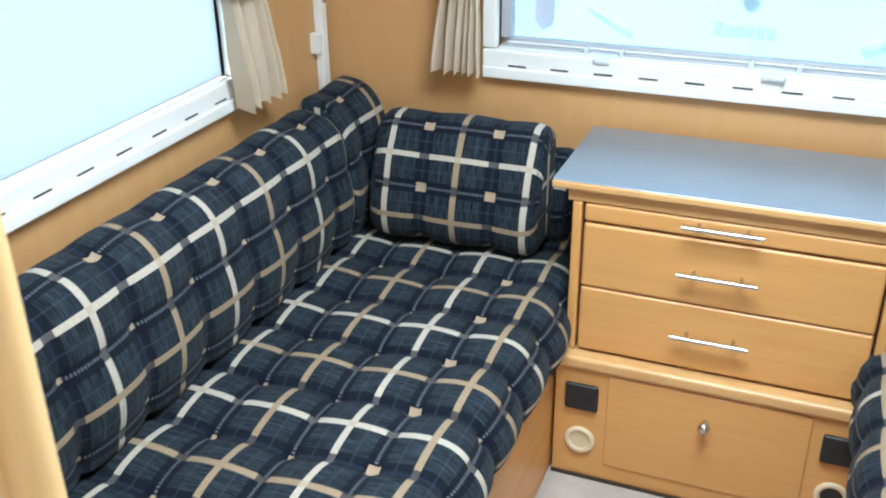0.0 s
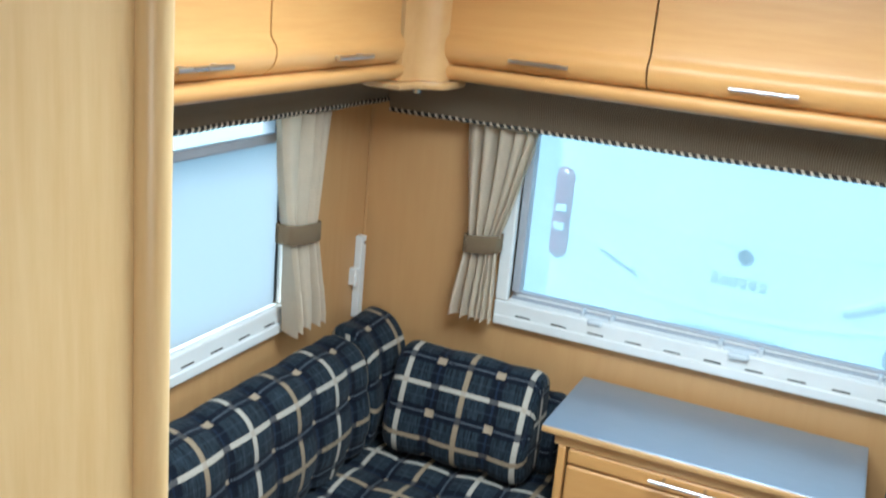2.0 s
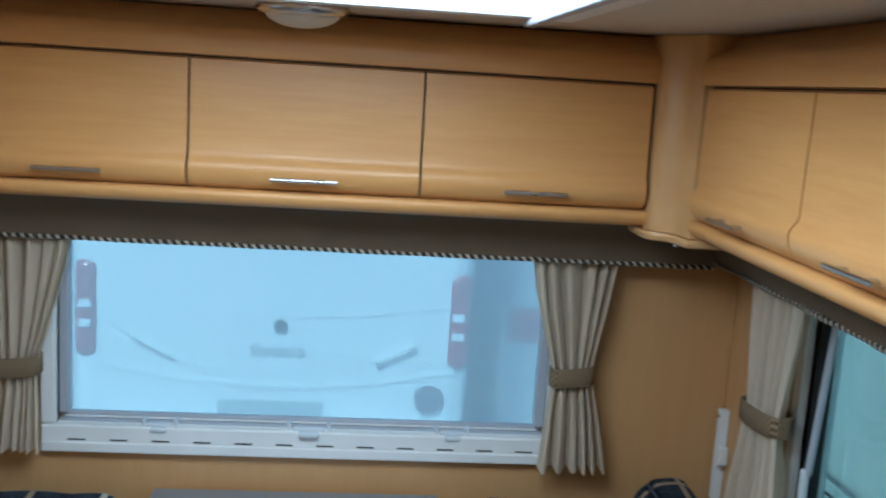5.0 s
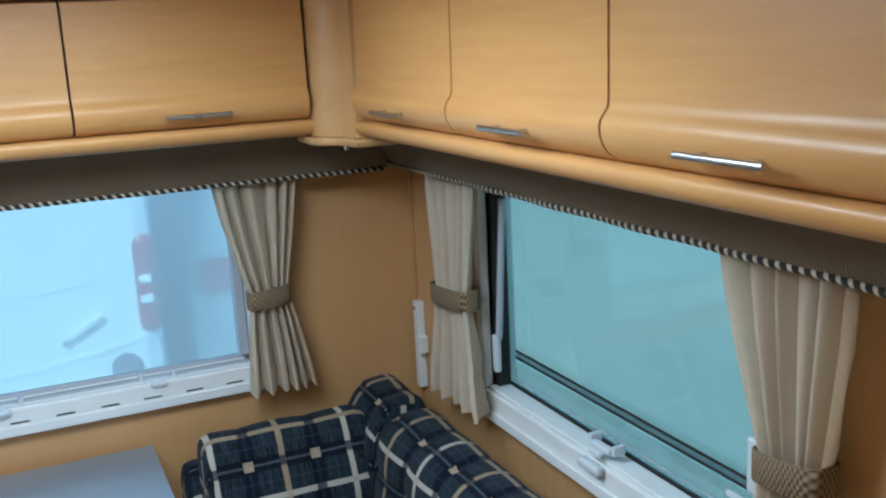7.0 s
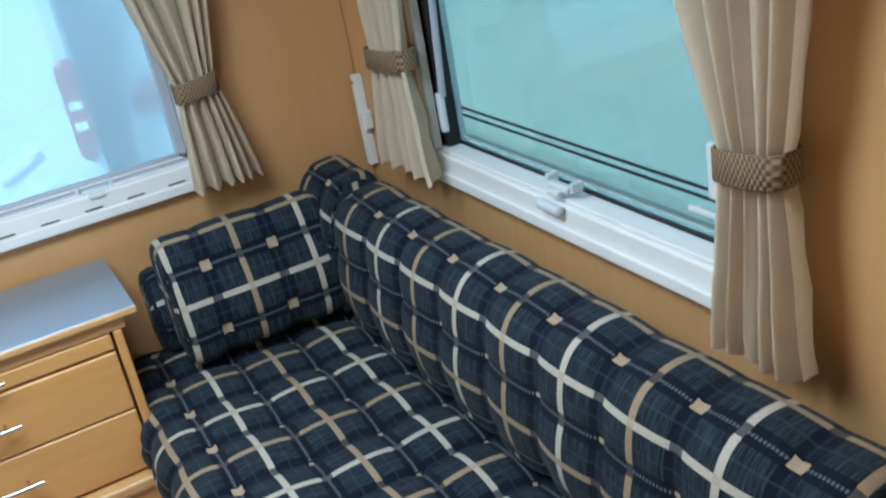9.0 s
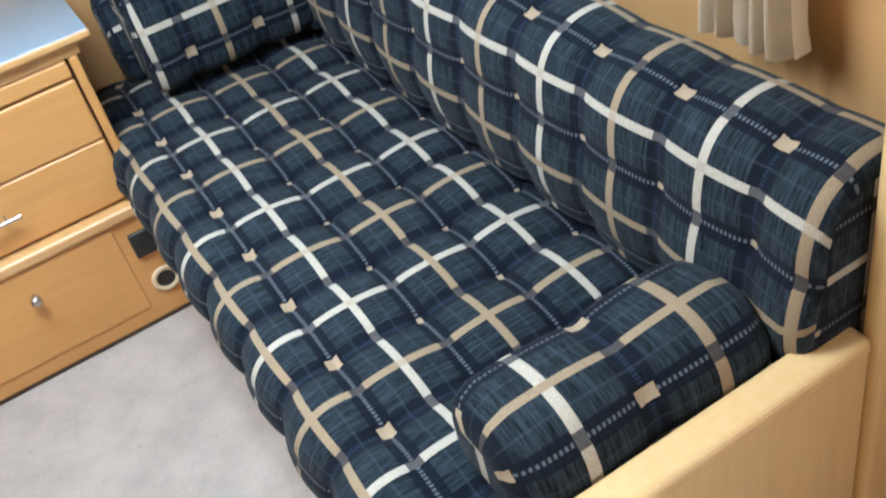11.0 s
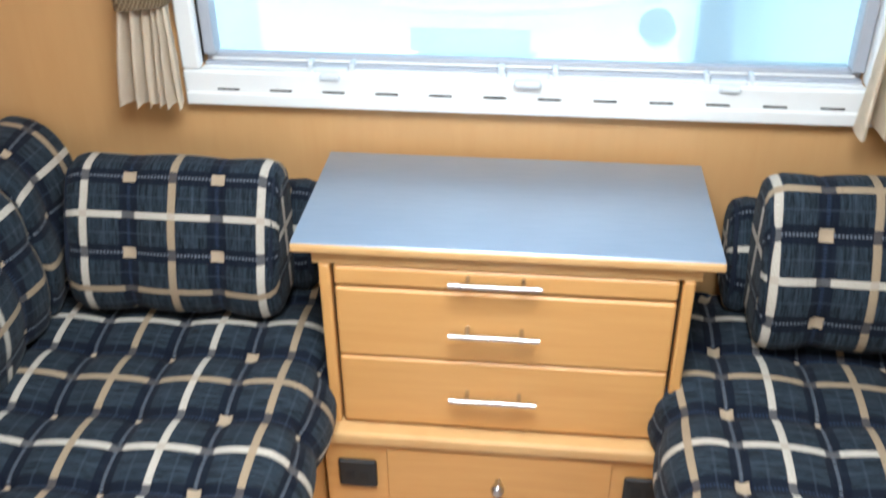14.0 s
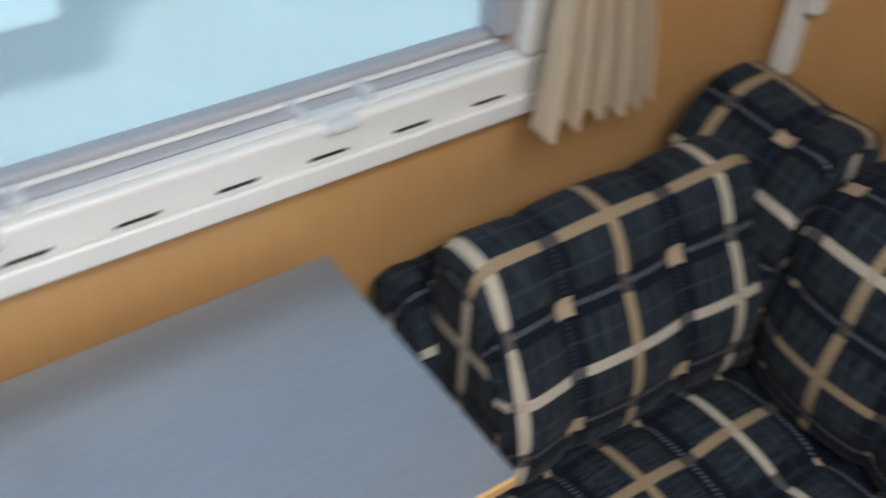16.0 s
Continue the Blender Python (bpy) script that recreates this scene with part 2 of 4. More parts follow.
pane_front = pane_mat("tinted_acrylic", (0.77, 0.94, 0.99), 0.05, 0.36)
pane_side = pane_mat("green_tinted_acrylic", (0.56, 0.72, 0.69), 0.10, 0.16)
gel_white = plain("white_gelcoat", (0.78, 0.79, 0.80), 0.3, vary=0.03, scale=4)
gel_grey = plain("grey_moulding", (0.45, 0.48, 0.50), 0.4, vary=0.05)
red_lens = plain("red_lens", (0.30, 0.035, 0.06), 0.2)
dark_glass = plain("dark_window", (0.03, 0.04, 0.05), 0.1)
lens_white = plain("frosted_lamp_lens", (0.74, 0.70, 0.64), 0.35, vary=0.03)
ground_mat = plain("pale_concrete", (0.46, 0.46, 0.44), 0.9, vary=0.2, scale=12, bumpy=0.4)
dome_mat = pane_mat("opal_dome", (0.9, 0.93, 0.95), 0.05, 0.97)

# ---- mesh helpers ----


def part(name, bm, material, parent=None, label="", smooth=False):
    me = bpy.data.meshes.new(name)
    bmesh.ops.recalc_face_normals(bm, faces=bm.faces)
    bm.to_mesh(me)
    bm.free()
    me.materials.append(material)
    if smooth:
        me.shade_smooth()
        me.set_sharp_from_angle(angle=radians(55))
    ob = new(name, me)
    if parent:
        ob.parent = parent
    if label:
        ob["label"] = label
    return ob


def box(lo, hi, bevel=0.0, seg=2, bm=None):
    """An axis-aligned block with rounded edges."""
    own = bmesh.new()
    bmesh.ops.create_cube(own, size=1, matrix=Matrix.LocRotScale(
        [(a + b) / 2 for a, b in zip(lo, hi)], None, [abs(b - a) for a, b in zip(lo, hi)]))
    if bevel:
        bmesh.ops.bevel(own, geom=own.edges[:], offset=bevel, segments=seg, profile=0.5, affect='EDGES')
    if bm is None:
        return own
    tmp = bpy.data.meshes.new("tmp")
    own.to_mesh(tmp)
    own.free()
    bm.from_mesh(tmp)
    bpy.data.meshes.remove(tmp)
    return bm


def rod(a, b, r, seg=12, bm=None, r2=None):
    a, b = Vector(a), Vector(b)
    bm = bm or bmesh.new()
    m = Matrix.Translation((a + b) / 2) @ (b - a).to_track_quat('Z', 'Y').to_matrix().to_4x4()
    bmesh.ops.create_cone(bm, cap_ends=True, segments=seg, radius1=r, radius2=r if r2 is None else r2, depth=(b - a).length, matrix=m)
    return bm


def thing(name, at, label, category, group="", kind=""):
    ob = new(name)
    ob.location = at
    ob.empty_display_size = 0.05
    return tagged(ob, label, category, group, kind)


def structure(name, bm, material, label, category, smooth=False):
    return tagged(part(name, bm, material, smooth=smooth), label, category, kind="structure")


def extrude_profile(profile, place, n=1, closed=True):
    """Sweep a closed 2D outline: place(i, p) gives the point of outline point p at station i."""
    bm = bmesh.new()
    rings = [[bm.verts.new(place(i, p)) for p in profile] for i in range(n + 1)]
    for a, b in zip(rings, rings[1:]):
        for k in range(len(profile) if closed else len(profile) - 1):
            j = (k + 1) % len(profile)
            bm.faces.new((a[k], a[j], b[j], b[k]))
    if closed:
        bm.faces.new(rings[0])
        bm.faces.new(rings[-1][::-1])
    return bm


# ---- shell ----
HW, CEIL, BACK, T = 1.06, 1.84, -5.0, 0.05

structure("floor", box((-HW - T, BACK - T, -0.06), (HW + T, T, -0.02)), carpet, "pale mauve-grey carpet with faint stains", "floor")


def holed_wall(axis, at, out, u0, u1, v0, v1, holes):
    """A wall slab with rectangular openings (ua, ub, va, vb), in order along u."""
    bm = bmesh.new()

    def slab(ua, ub, va, vb):
        if ub - ua < 1e-4 or vb - va < 1e-4:
            return
        if axis == 'y':
            box((ua, min(at, at + out), va), (ub, max(at, at + out), vb), bm=bm)
        else:
            box((min(at, at + out), ua, va), (max(at, at + out), ub, vb), bm=bm)
    u = u0
    for ua, ub, va, vb in holes:
        slab(u, ua, v0, v1)
        slab(ua, ub, v0, va)
        slab(ua, ub, vb, v1)
        u = ub
    slab(u, u1, v0, v1)
    return bm


FW = (-0.605, 0.595, 0.839, 1.36)          # front window opening: x and z
SW = (-1.36, -0.435, 0.820, 1.36)           # side window openings: y and z
SWL = (-1.36, -0.435, 0.844, 1.36)
structure("wall_front", holed_wall('y', 0.0, T, -HW - T, HW + T, -0.0195, CEIL, [FW]), wall_mat, "light beech-effect board wall round the front window", "wall")
# the rear opening of the right wall is assumed, made for the fill lamp
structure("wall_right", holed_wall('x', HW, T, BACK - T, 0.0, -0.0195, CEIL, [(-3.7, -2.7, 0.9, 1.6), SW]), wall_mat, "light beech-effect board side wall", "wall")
structure("wall_left", holed_wall('x', -HW, -T, BACK - T, 0.0, -0.0195, CEIL, [SWL]), wall_mat, "light beech-effect board side wall", "wall")
structure("wall_back", box((-HW, BACK - T, -0.0195), (HW, BACK, CEIL)), wall_mat, "plain beech-effect wall closing the far end", "wall")
RL = (-0.40, 0.385, -1.42, -0.78)         # rooflight opening
bm = bmesh.new()
for lo, hi in (((-HW - T, BACK - T), (RL[0], T)), ((RL[1], BACK - T), (HW + T, T)), ((RL[0], BACK - T), (RL[1], RL[2])), ((RL[0], RL[3]), (RL[1], T))):
    box((*lo, CEIL), (*hi, CEIL + 0.04), bm=bm)
structure("ceiling", bm, ceil_mat, "off-white vinyl ceiling", "ceiling")
# outer skin of the caravan
structure("outer_skin_front", holed_wall('y', T + 0.001, 0.014, -HW - T - 0.015, HW + T + 0.015, -0.42, CEIL + 0.05, [FW]), gel_white, "white outer skin of the caravan", "wall")
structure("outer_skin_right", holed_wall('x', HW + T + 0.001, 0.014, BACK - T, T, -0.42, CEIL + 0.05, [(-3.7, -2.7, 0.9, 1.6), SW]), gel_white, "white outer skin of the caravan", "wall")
structure("outer_skin_left", holed_wall('x', -HW - T - 0.001, -0.014, BACK - T, T, -0.42, CEIL + 0.05, [SWL]), gel_white, "white outer skin of the caravan", "wall")
structure("chassis", box((-0.95, BACK + 0.1, -0.598), (0.95, -0.4, -0.061)), groove_mat, "dark chassis under the floor", "chassis")
# thin corner beads where the walls meet
for s in (-1, 1):
    structure("trim", rod((s * (HW - 0.004), -0.004, 0.4), (s * (HW - 0.004), -0.004, 1.45), 0.003), wall_mat, "thin beech bead in the wall corner", "trim", True)

# rooflight
rl = thing("rooflight", (-0.007, -1.07, CEIL), "large opal rooflight in a white frame", "rooflight", kind="structure")
for i, (lo, hi) in enumerate((((RL[0] - 0.05, RL[3] - 0.005), (RL[1] + 0.05, RL[3] + 0.05)), ((RL[0] - 0.05, RL[2] - 0.05), (RL[1] + 0.05, RL[2] + 0.005)),
                              ((RL[0] - 0.05, RL[2] + 0.005), (RL[0] + 0.005, RL[3] - 0.005)), ((RL[1] - 0.005, RL[2] + 0.005), (RL[1] + 0.05, RL[3] - 0.005)))):
    o = part("frame", box((lo[0] + 0.007, lo[1] + 1.07, -0.022), (hi[0] + 0.007, hi[1] + 1.07, -0.001), 0.005), plastic, rl)
    o = part("kerb", box((lo[0] + 0.007 + (0.02 if i > 1 else 0), lo[1] + 1.07, 0.041), (hi[0] + 0.007, hi[1] + 1.07, 0.085), 0.003), plastic, rl)
for s in (-1, 1):
    part("blind_rail", box((s * 0.372 - 0.012, -0.35, -0.034), (s * 0.372 + 0.0072, 0.35, -0.023), 0.004), plastic_grey, rl)
d = part("dome", box((-0.44, -0.41, 0.115), (0.44, 0.41, 0.12), 0.002), dome_mat, rl)

# ---- windows ----


def window(name, opening, along, label, tint, sgn=1, slots=True):
    """A framed acrylic window in local axes: X along the wall, Y out of the room, Z up."""
    a, b, z0, z1 = opening
    w = thing(name, (0, 0, 0), label, "window", kind="structure")
    w.matrix_world = along
    fr = 0.036
    part("bottom_frame", box((a - fr, -0.018, z0 - 0.062), (b + fr, 0.02, z0), 0.006, 3), plastic, w)
    part("frame_lip", box((a - fr + 0.004, -0.027, z0 - 0.066), (b + fr - 0.004, -0.019, z0 - 0.040), 0.004, 3), plastic, w)
    for xa, xb in ((a - fr, a), (b, b + fr)):
        part("side_frame", box((xa, -0.018, z0 + 0.001), (xb, 0.02, z1 + 0.03), 0.006, 3), plastic, w)
    part("top_frame", box((a, -0.018, z1), (b, 0.02, z1 + 0.03), 0.006), plastic, w)
    if slots:
        n = int((b - a) / 0.098)
        for i in range(n):
            x = a + (i + 0.5) * (b - a) / n
            part("vent_slot", box((x - 0.021, -0.0195, z0 - 0.037), (x + 0.021, -0.0185, z0 - 0.0335)), black_plastic, w)
    # sash: rubber seal, rail and pane
    if sgn > 0:
        part("inner_sill", box((a + 0.001, -0.008, z0 + 0.0005), (b - 0.001, 0.0055, z0 + 0.004), 0.0015), plastic, w)
        part("seal", box((a + 0.001, 0.006, z0 + 0.001), (b - 0.001, 0.022, z0 + 0.008), 0.003), plastic_grey, w)
        part("sash_rail", box((a + 0.001, 0.024, z0 + 0.001), (b - 0.001, 0.044, z0 + 0.021), 0.004), plastic_grey, w)
        part("sash_rail", box((a + 0.012, 0.018, z0 + 0.0085), (b - 0.012, 0.0235, z0 + 0.013), 0.0015), plastic, w)
    else:
        part("inner_sill", box((a + 0.001, -0.008, z0 + 0.0005), (b - 0.001, 0.0385, z0 + 0.007), 0.003), plastic, w)
        # thin seal, its black also standing in for the shadow line at the pane foot
        part("seal", box((a + 0.001, 0.039, z0 + 0.0005), (b - 0.001, 0.0455, z0 + 0.012), 0.002), seal_mat, w)
        part("drip_line", box((a + 0.03, 0.0405, z0 + 0.024), (b - 0.03, 0.0415, z0 + 0.027)), plastic_grey, w)
    for xa, xb in ((a + 0.001, a + 0.024), (b - 0.024, b - 0.001)):
        part("side_seal", box((xa, 0.006, z0 + (0.022 if sgn > 0 else 0.007)), (xb, 0.0385 if sgn < 0 else 0.044, z1 - 0.001), 0.004), plastic_grey if sgn > 0 else seal_mat, w)
    p = part("pane", box((a + 0.002, 0.046, z0 + 0.002), (b - 0.002, 0.052, z1 - 0.002)), tint, w)
    p.visible_shadow = False
    return w


def catch(w, x, z, big=False):
    """A plastic turn catch on the sash rail."""
    k = 1.25 if big else 1.0
    c = part("catch", box((x - 0.032 * k, -0.012, z - 0.006), (x + 0.032 * k, 0.006, z + 0.008), 0.005, 3), clear_grey, w)
    part("lug", box((x - 0.044 * k, -0.008, z - 0.004), (x - 0.034 * k, 0.02, z + 0.018), 0.004), clear_grey, c)
    part("lug", box((x + 0.034 * k, -0.008, z - 0.004), (x + 0.044 * k, 0.02, z + 0.018), 0.004), clear_grey, c)
    part("thumb_piece", box((x - 0.02 * k, -0.034 if big else -0.026, z - 0.012), (x + 0.02 * k, -0.011, z + 0.002), 0.006, 3), clear_grey, c)
    return c


wf = window("window_1", FW, Matrix.Identity(4), "wide front window in a white plastic frame", pane_front)
for x in (-0.36, 0.004, 0.362):
    catch(wf, x, 0.839, x == 0.004)
right_axes = Matrix(((0, 1, 0, HW), (-1, 0, 0, 0), (0, 0, 1, 0), (0, 0, 0, 1)))     # local x runs towards the rear
wr = window("window_2", (-SW[1], -SW[0], SW[2], SW[3]), right_axes, "side window with black seals and green tinted acrylic", pane_side, -1, False)
catch(wr, 0.900, 0.846)
part("catch_keeper", box((0.862, -0.040, 0.804), (0.932, -0.019, 0.824), 0.007, 3), clear_grey, wr)
# dark strips drawn on the pane in place of the reflection low in the glass
for z in (0.893, 0.909):
    part("reflection_line", box((0.47, 0.0445, z), (1.33, 0.0455, z + 0.006)), seal_mat, wr)
part("stay", rod((0.478, 0.0, 0.95), (0.478, 0.02, 1.27), 0.008), plastic_grey, wr)
part("side_catch", box((0.462, -0.012, 0.87), (0.482, 0.004, 0.96), 0.006, 3), clear_grey, wr)
part("side_catch", box((1.30, -0.012, 0.93), (1.325, 0.004, 1.02), 0.006, 3), clear_grey, wr)
part("pull_handle", box((1.20, 0.034, 0.868), (1.31, 0.044, 0.880), 0.005, 3), clear_grey, wr)
left_axes = Matrix(((0, -1, 0, -HW), (1, 0, 0, 0), (0, 0, 1, 0), (0, 0, 0, 1)))      # local x runs towards the front
wl = window("window_3", SWL, left_axes, "side window with its pale blind drawn most of the way", pane_front)
bl = part("blind", box((SW[0] + 0.004, -0.006, SWL[2] + 0.012), (SW[1] - 0.02, -0.003, 1.255)), blind_mat, wl, "pale grey roller blind")
part("blind_rail", box((SW[0] + 0.003, -0.014, 1.255), (SW[1] - 0.014, 0.002, 1.278), 0.004), plastic_grey, bl)

# ---- overhead lockers ----


def locker_profile(shift=0.0):
    """Door outline in (depth out from the wall, height): flat above, curling under at the foot."""
    pts = [(0.282, 1.728), (0.284, 1.65), (0.285, 1.58), (0.2855, 1.542), (0.287, 1.533), (0.292, 1.526), (0.2975, 1.519), (0.300, 1.510),
           (0.299, 1.498), (0.294, 1.485), (0.285, 1.474), (0.272, 1.466)]
    back = [(d - 0.018, z + 0.004) for d, z in pts[::-1]]
    return pts + back


def bar_handle(parent, a, b, out, stand=0.022, r=0.0045):
    """A round bar on two posts."""
    a, b, out = Vector(a), Vector(b), Vector(out)
    h = part("handle", rod(a, b, r), chrome, parent, "satin chrome bar handle", True)
    for f in (0.2, 0.8):
        p = a.lerp(b, f)
        part("post", rod(p - out * stand, p - out * 0.001, 0.0038, 8), chrome, h, smooth=True)
    return h


def locker_run(name, place, seams, length0, length1, label, handles):
    """place(s, depth, z): s along the wall."""
    ob = thing(name, (0, 0, 0), label, "locker")
    carcass = [(0.0, 1.80), (0.262, 1.80), (0.262, 1.47), (0.03, 1.445), (0.0, 1.445)]
    part("body", extrude_profile(carcass, lambda i, p: place((length0, length1)[i], *p)), groove_mat, ob, "carcass coloured near-black for the shade in the door gaps")
    lip = [(0.02, 1.452), (0.02, 1.432), (0.250, 1.426), (0.268, 1.429), (0.280, 1.436), (0.286, 1.446), (0.287, 1.455), (0.282, 1.461), (0.262, 1.4635)]
    part("bottom_rail", extrude_profile(lip, lambda i, p: place((length0, length1)[i], *p)), wood_h, ob, smooth=True)
    top = [(0.02, 1.835), (0.215, 1.835), (0.235, 1.81), (0.272, 1.797), (0.284, 1.785), (0.288, 1.765), (0.284, 1.737), (0.265, 1.735), (0.02, 1.735)]
    part("cornice", extrude_profile(top, lambda i, p: place((length0, length1)[i], *p)), wood_h, ob, smooth=True)
    for a, b in zip(seams, seams[1:]):
        d = part("door", extrude_profile(locker_profile(), lambda i, p: place((a + 0.0025, b - 0.0025)[i], *p)), wood_h, ob, smooth=True)
        if handles:
            c = a + (b - a) * handles[0] if len(handles) == 1 else (a + b) / 2
            h = 0.068
            q = [place(c - h, 0.318, 1.492), place(c + h, 0.318, 1.492)]
            o = Vector(place(c, 1.0, 1.49)) - Vector(place(c, 0.0, 1.49))
            bar_handle(d, q[0], q[1], o.normalized())
    return ob


locker_run("front_locker", lambda s, d, z: (s, -d, z), (-0.728, -0.257, 0.226, 0.715), -0.735, 0.722,
           "beech overhead locker with three lift-up doors and bar handles", (0.5,))
locker_run("side_locker", lambda s, d, z: (HW - d, -s, z), (0.43, 0.90, 1.355, 1.83, 2.30, 2.77), 0.40, 2.78,
           "beech overhead side locker with lift-up doors and bar handles", (0.5,))
locker_run("side_locker", lambda s, d, z: (-HW + d, -s, z), (0.43, 0.925, 1.36, 1.70), 0.40, 1.702,
           "beech overhead side locker with lift-up doors and bar handles", (0.5,))


def corner_column(s):
    """Curved post that joins two lockers at the corner."""
    ob = thing("corner_post", (s * 0.80, -0.32, 1.42), "rounded beech corner post between the overhead lockers", "corner post")
    # plan outline: front face end, rounded nose towards the room, side face end
    nose = [(0.722, -0.285), (0.728, -0.304), (0.738, -0.315), (0.750, -0.322), (0.762, -0.332), (0.770, -0.345), (0.773, -0.36), (0.775, -0.385), (0.778, -0.405), (0.86, -0.405), (0.95, -0.30), (0.86, -0.20), (0.722, -0.20)]

    def ring(z, grow):
        c = Vector((0.86, -0.22))
        return [Vector((s * (c.x + (p[0] - c.x) * grow), c.y + (p[1] - c.y) * grow, z)) - ob.location for p in nose]
    bm = bmesh.new()
    prev = None
    for z, g in ((1.425, 1.0), (1.45, 1.0), (1.6, 1.0), (1.838, 1.0)):
        r = [bm.verts.new(v) for v in ring(z, g)]
        if prev:
            for k in range(len(r)):
                j = (k + 1) % len(r)
                bm.faces.new((prev[k], prev[j], r[j], r[k]))
        else:
            bm.faces.new(r)
        prev = r
    bm.faces.new(prev[::-1])
    part("post", bm, trim_mat, ob, smooth=True)
    bm = bmesh.new()
    prev = None
    for z, g in ((1.405, 1.03), (1.409, 1.09), (1.417, 1.11), (1.424, 1.09)):
        r = [bm.verts.new(v) for v in ring(z, g)]
        if prev:
            for k in range(len(r)):
                j = (k + 1) % len(r)
                bm.faces.new((prev[k], prev[j], r[j], r[k]))
        else:
            bm.faces.new(r)
        prev = r
    bm.faces.new(prev[::-1])
    part("foot", bm, trim_mat, ob)
    part("push_button", rod(Vector((s * 0.80, -0.27, 1.404)) - ob.location, Vector((s * 0.80, -0.27, 1.388)) - ob.location, 0.011), chrome, ob, "small chrome button")


corner_column(-1)
corner_column(1)

# ceiling lamp
cl = thing("ceiling_lamp", (-0.025, -0.41, 1.829), "round flat ceiling lamp with a frosted lens and grey rim", "lamp")
bm = bmesh.new()
prof = [(0.080, 0.0105), (0.088, 0.009), (0.090, 0.003), (0.084, -0.006), (0.072, -0.010)]
rings = [[bm.verts.new((r * math.cos(a), r * 0.85 * math.sin(a), z)) for a in [2 * math.pi * k / 40 for k in range(40)]] for r, z in prof]
for a, b in zip(rings, rings[1:]):
    for k in range(40):
        bm.faces.new((a[k], a[(k + 1) % 40], b[(k + 1) % 40], b[k]))
bm.faces.new(rings[0])
part("rim", bm, chrome, cl, "polished metal rim", True)
bm = bmesh.new()
bmesh.ops.create_uvsphere(bm, u_segments=32, v_segments=12, radius=1, matrix=pose(0, 0, -0.004) @ Matrix.Diagonal((0.073, 0.064, 0.030, 1)))
part("lens", bm, lens_white, cl, smooth=True)

# ---- pelmets ----


def pelmet(name, place, s0, s1, label, lift=0.0):
    ob = thing(name, (0, 0, 0), label, "pelmet")
    n = 60
    prof = [(0.10, 1.318), (0.112, 1.345), (0.135, 1.385), (0.17, 1.42), (0.21, 1.432), (0.21, 1.438), (0.162, 1.428), (0.125, 1.39), (0.103, 1.35), (0.092, 1.32)]
    bm = extrude_profile(prof, lambda i, p: place(s0 + (s1 - s0) * i / n, p[0] + 0.003 * math.sin(i * 0.9), p[1] + (lift if p[1] < 1.36 else 0)), n)
    part("cloth", bm, pelmet_mat, ob, "coarse brown woven cloth", True)
    bm = bmesh.new()
    uvl = bm.loops.layers.uv.new("UVMap")
    m, r = int(abs(s1 - s0) / 0.006), 0.0055
    rings = [[bm.verts.new(place(s0 + (s1 - s0) * i / m, 0.101 + r * math.cos(k * math.pi / 4) + 0.003 * math.sin(i * 0.15), 1.314 + lift + r * math.sin(k * math.pi / 4))) for k in range(8)] for i in range(m + 1)]
    for i in range(m):
        for k in range(8):
            f = bm.faces.new((rings[i][k], rings[i][(k + 1) % 8], rings[i + 1][(k + 1) % 8], rings[i + 1][k]))
            for l, (u, v) in zip(f.loops, ((i, k), (i, k + 1), (i + 1, k + 1), (i + 1, k))):
                l[uvl].uv = (u * 0.006 / 0.019, v / 8)
    part("cord", bm, rope, ob, "black and cream twisted cord", True)
    return ob


pelmet("pelmet", lambda s, d, z: (s, -d, z), -0.955, 0.955, "brown woven pelmet edged with twisted cord")
pelmet("pelmet", lambda s, d, z: (HW - d, -s, z), 0.085, 2.78, "brown woven pelmet edged with twisted cord", 0.012)
pelmet("pelmet", lambda s, d, z: (-HW + d, -s, z), 0.085, 1.70, "brown woven pelmet edged with twisted cord", 0.026)

# ---- curtains ----


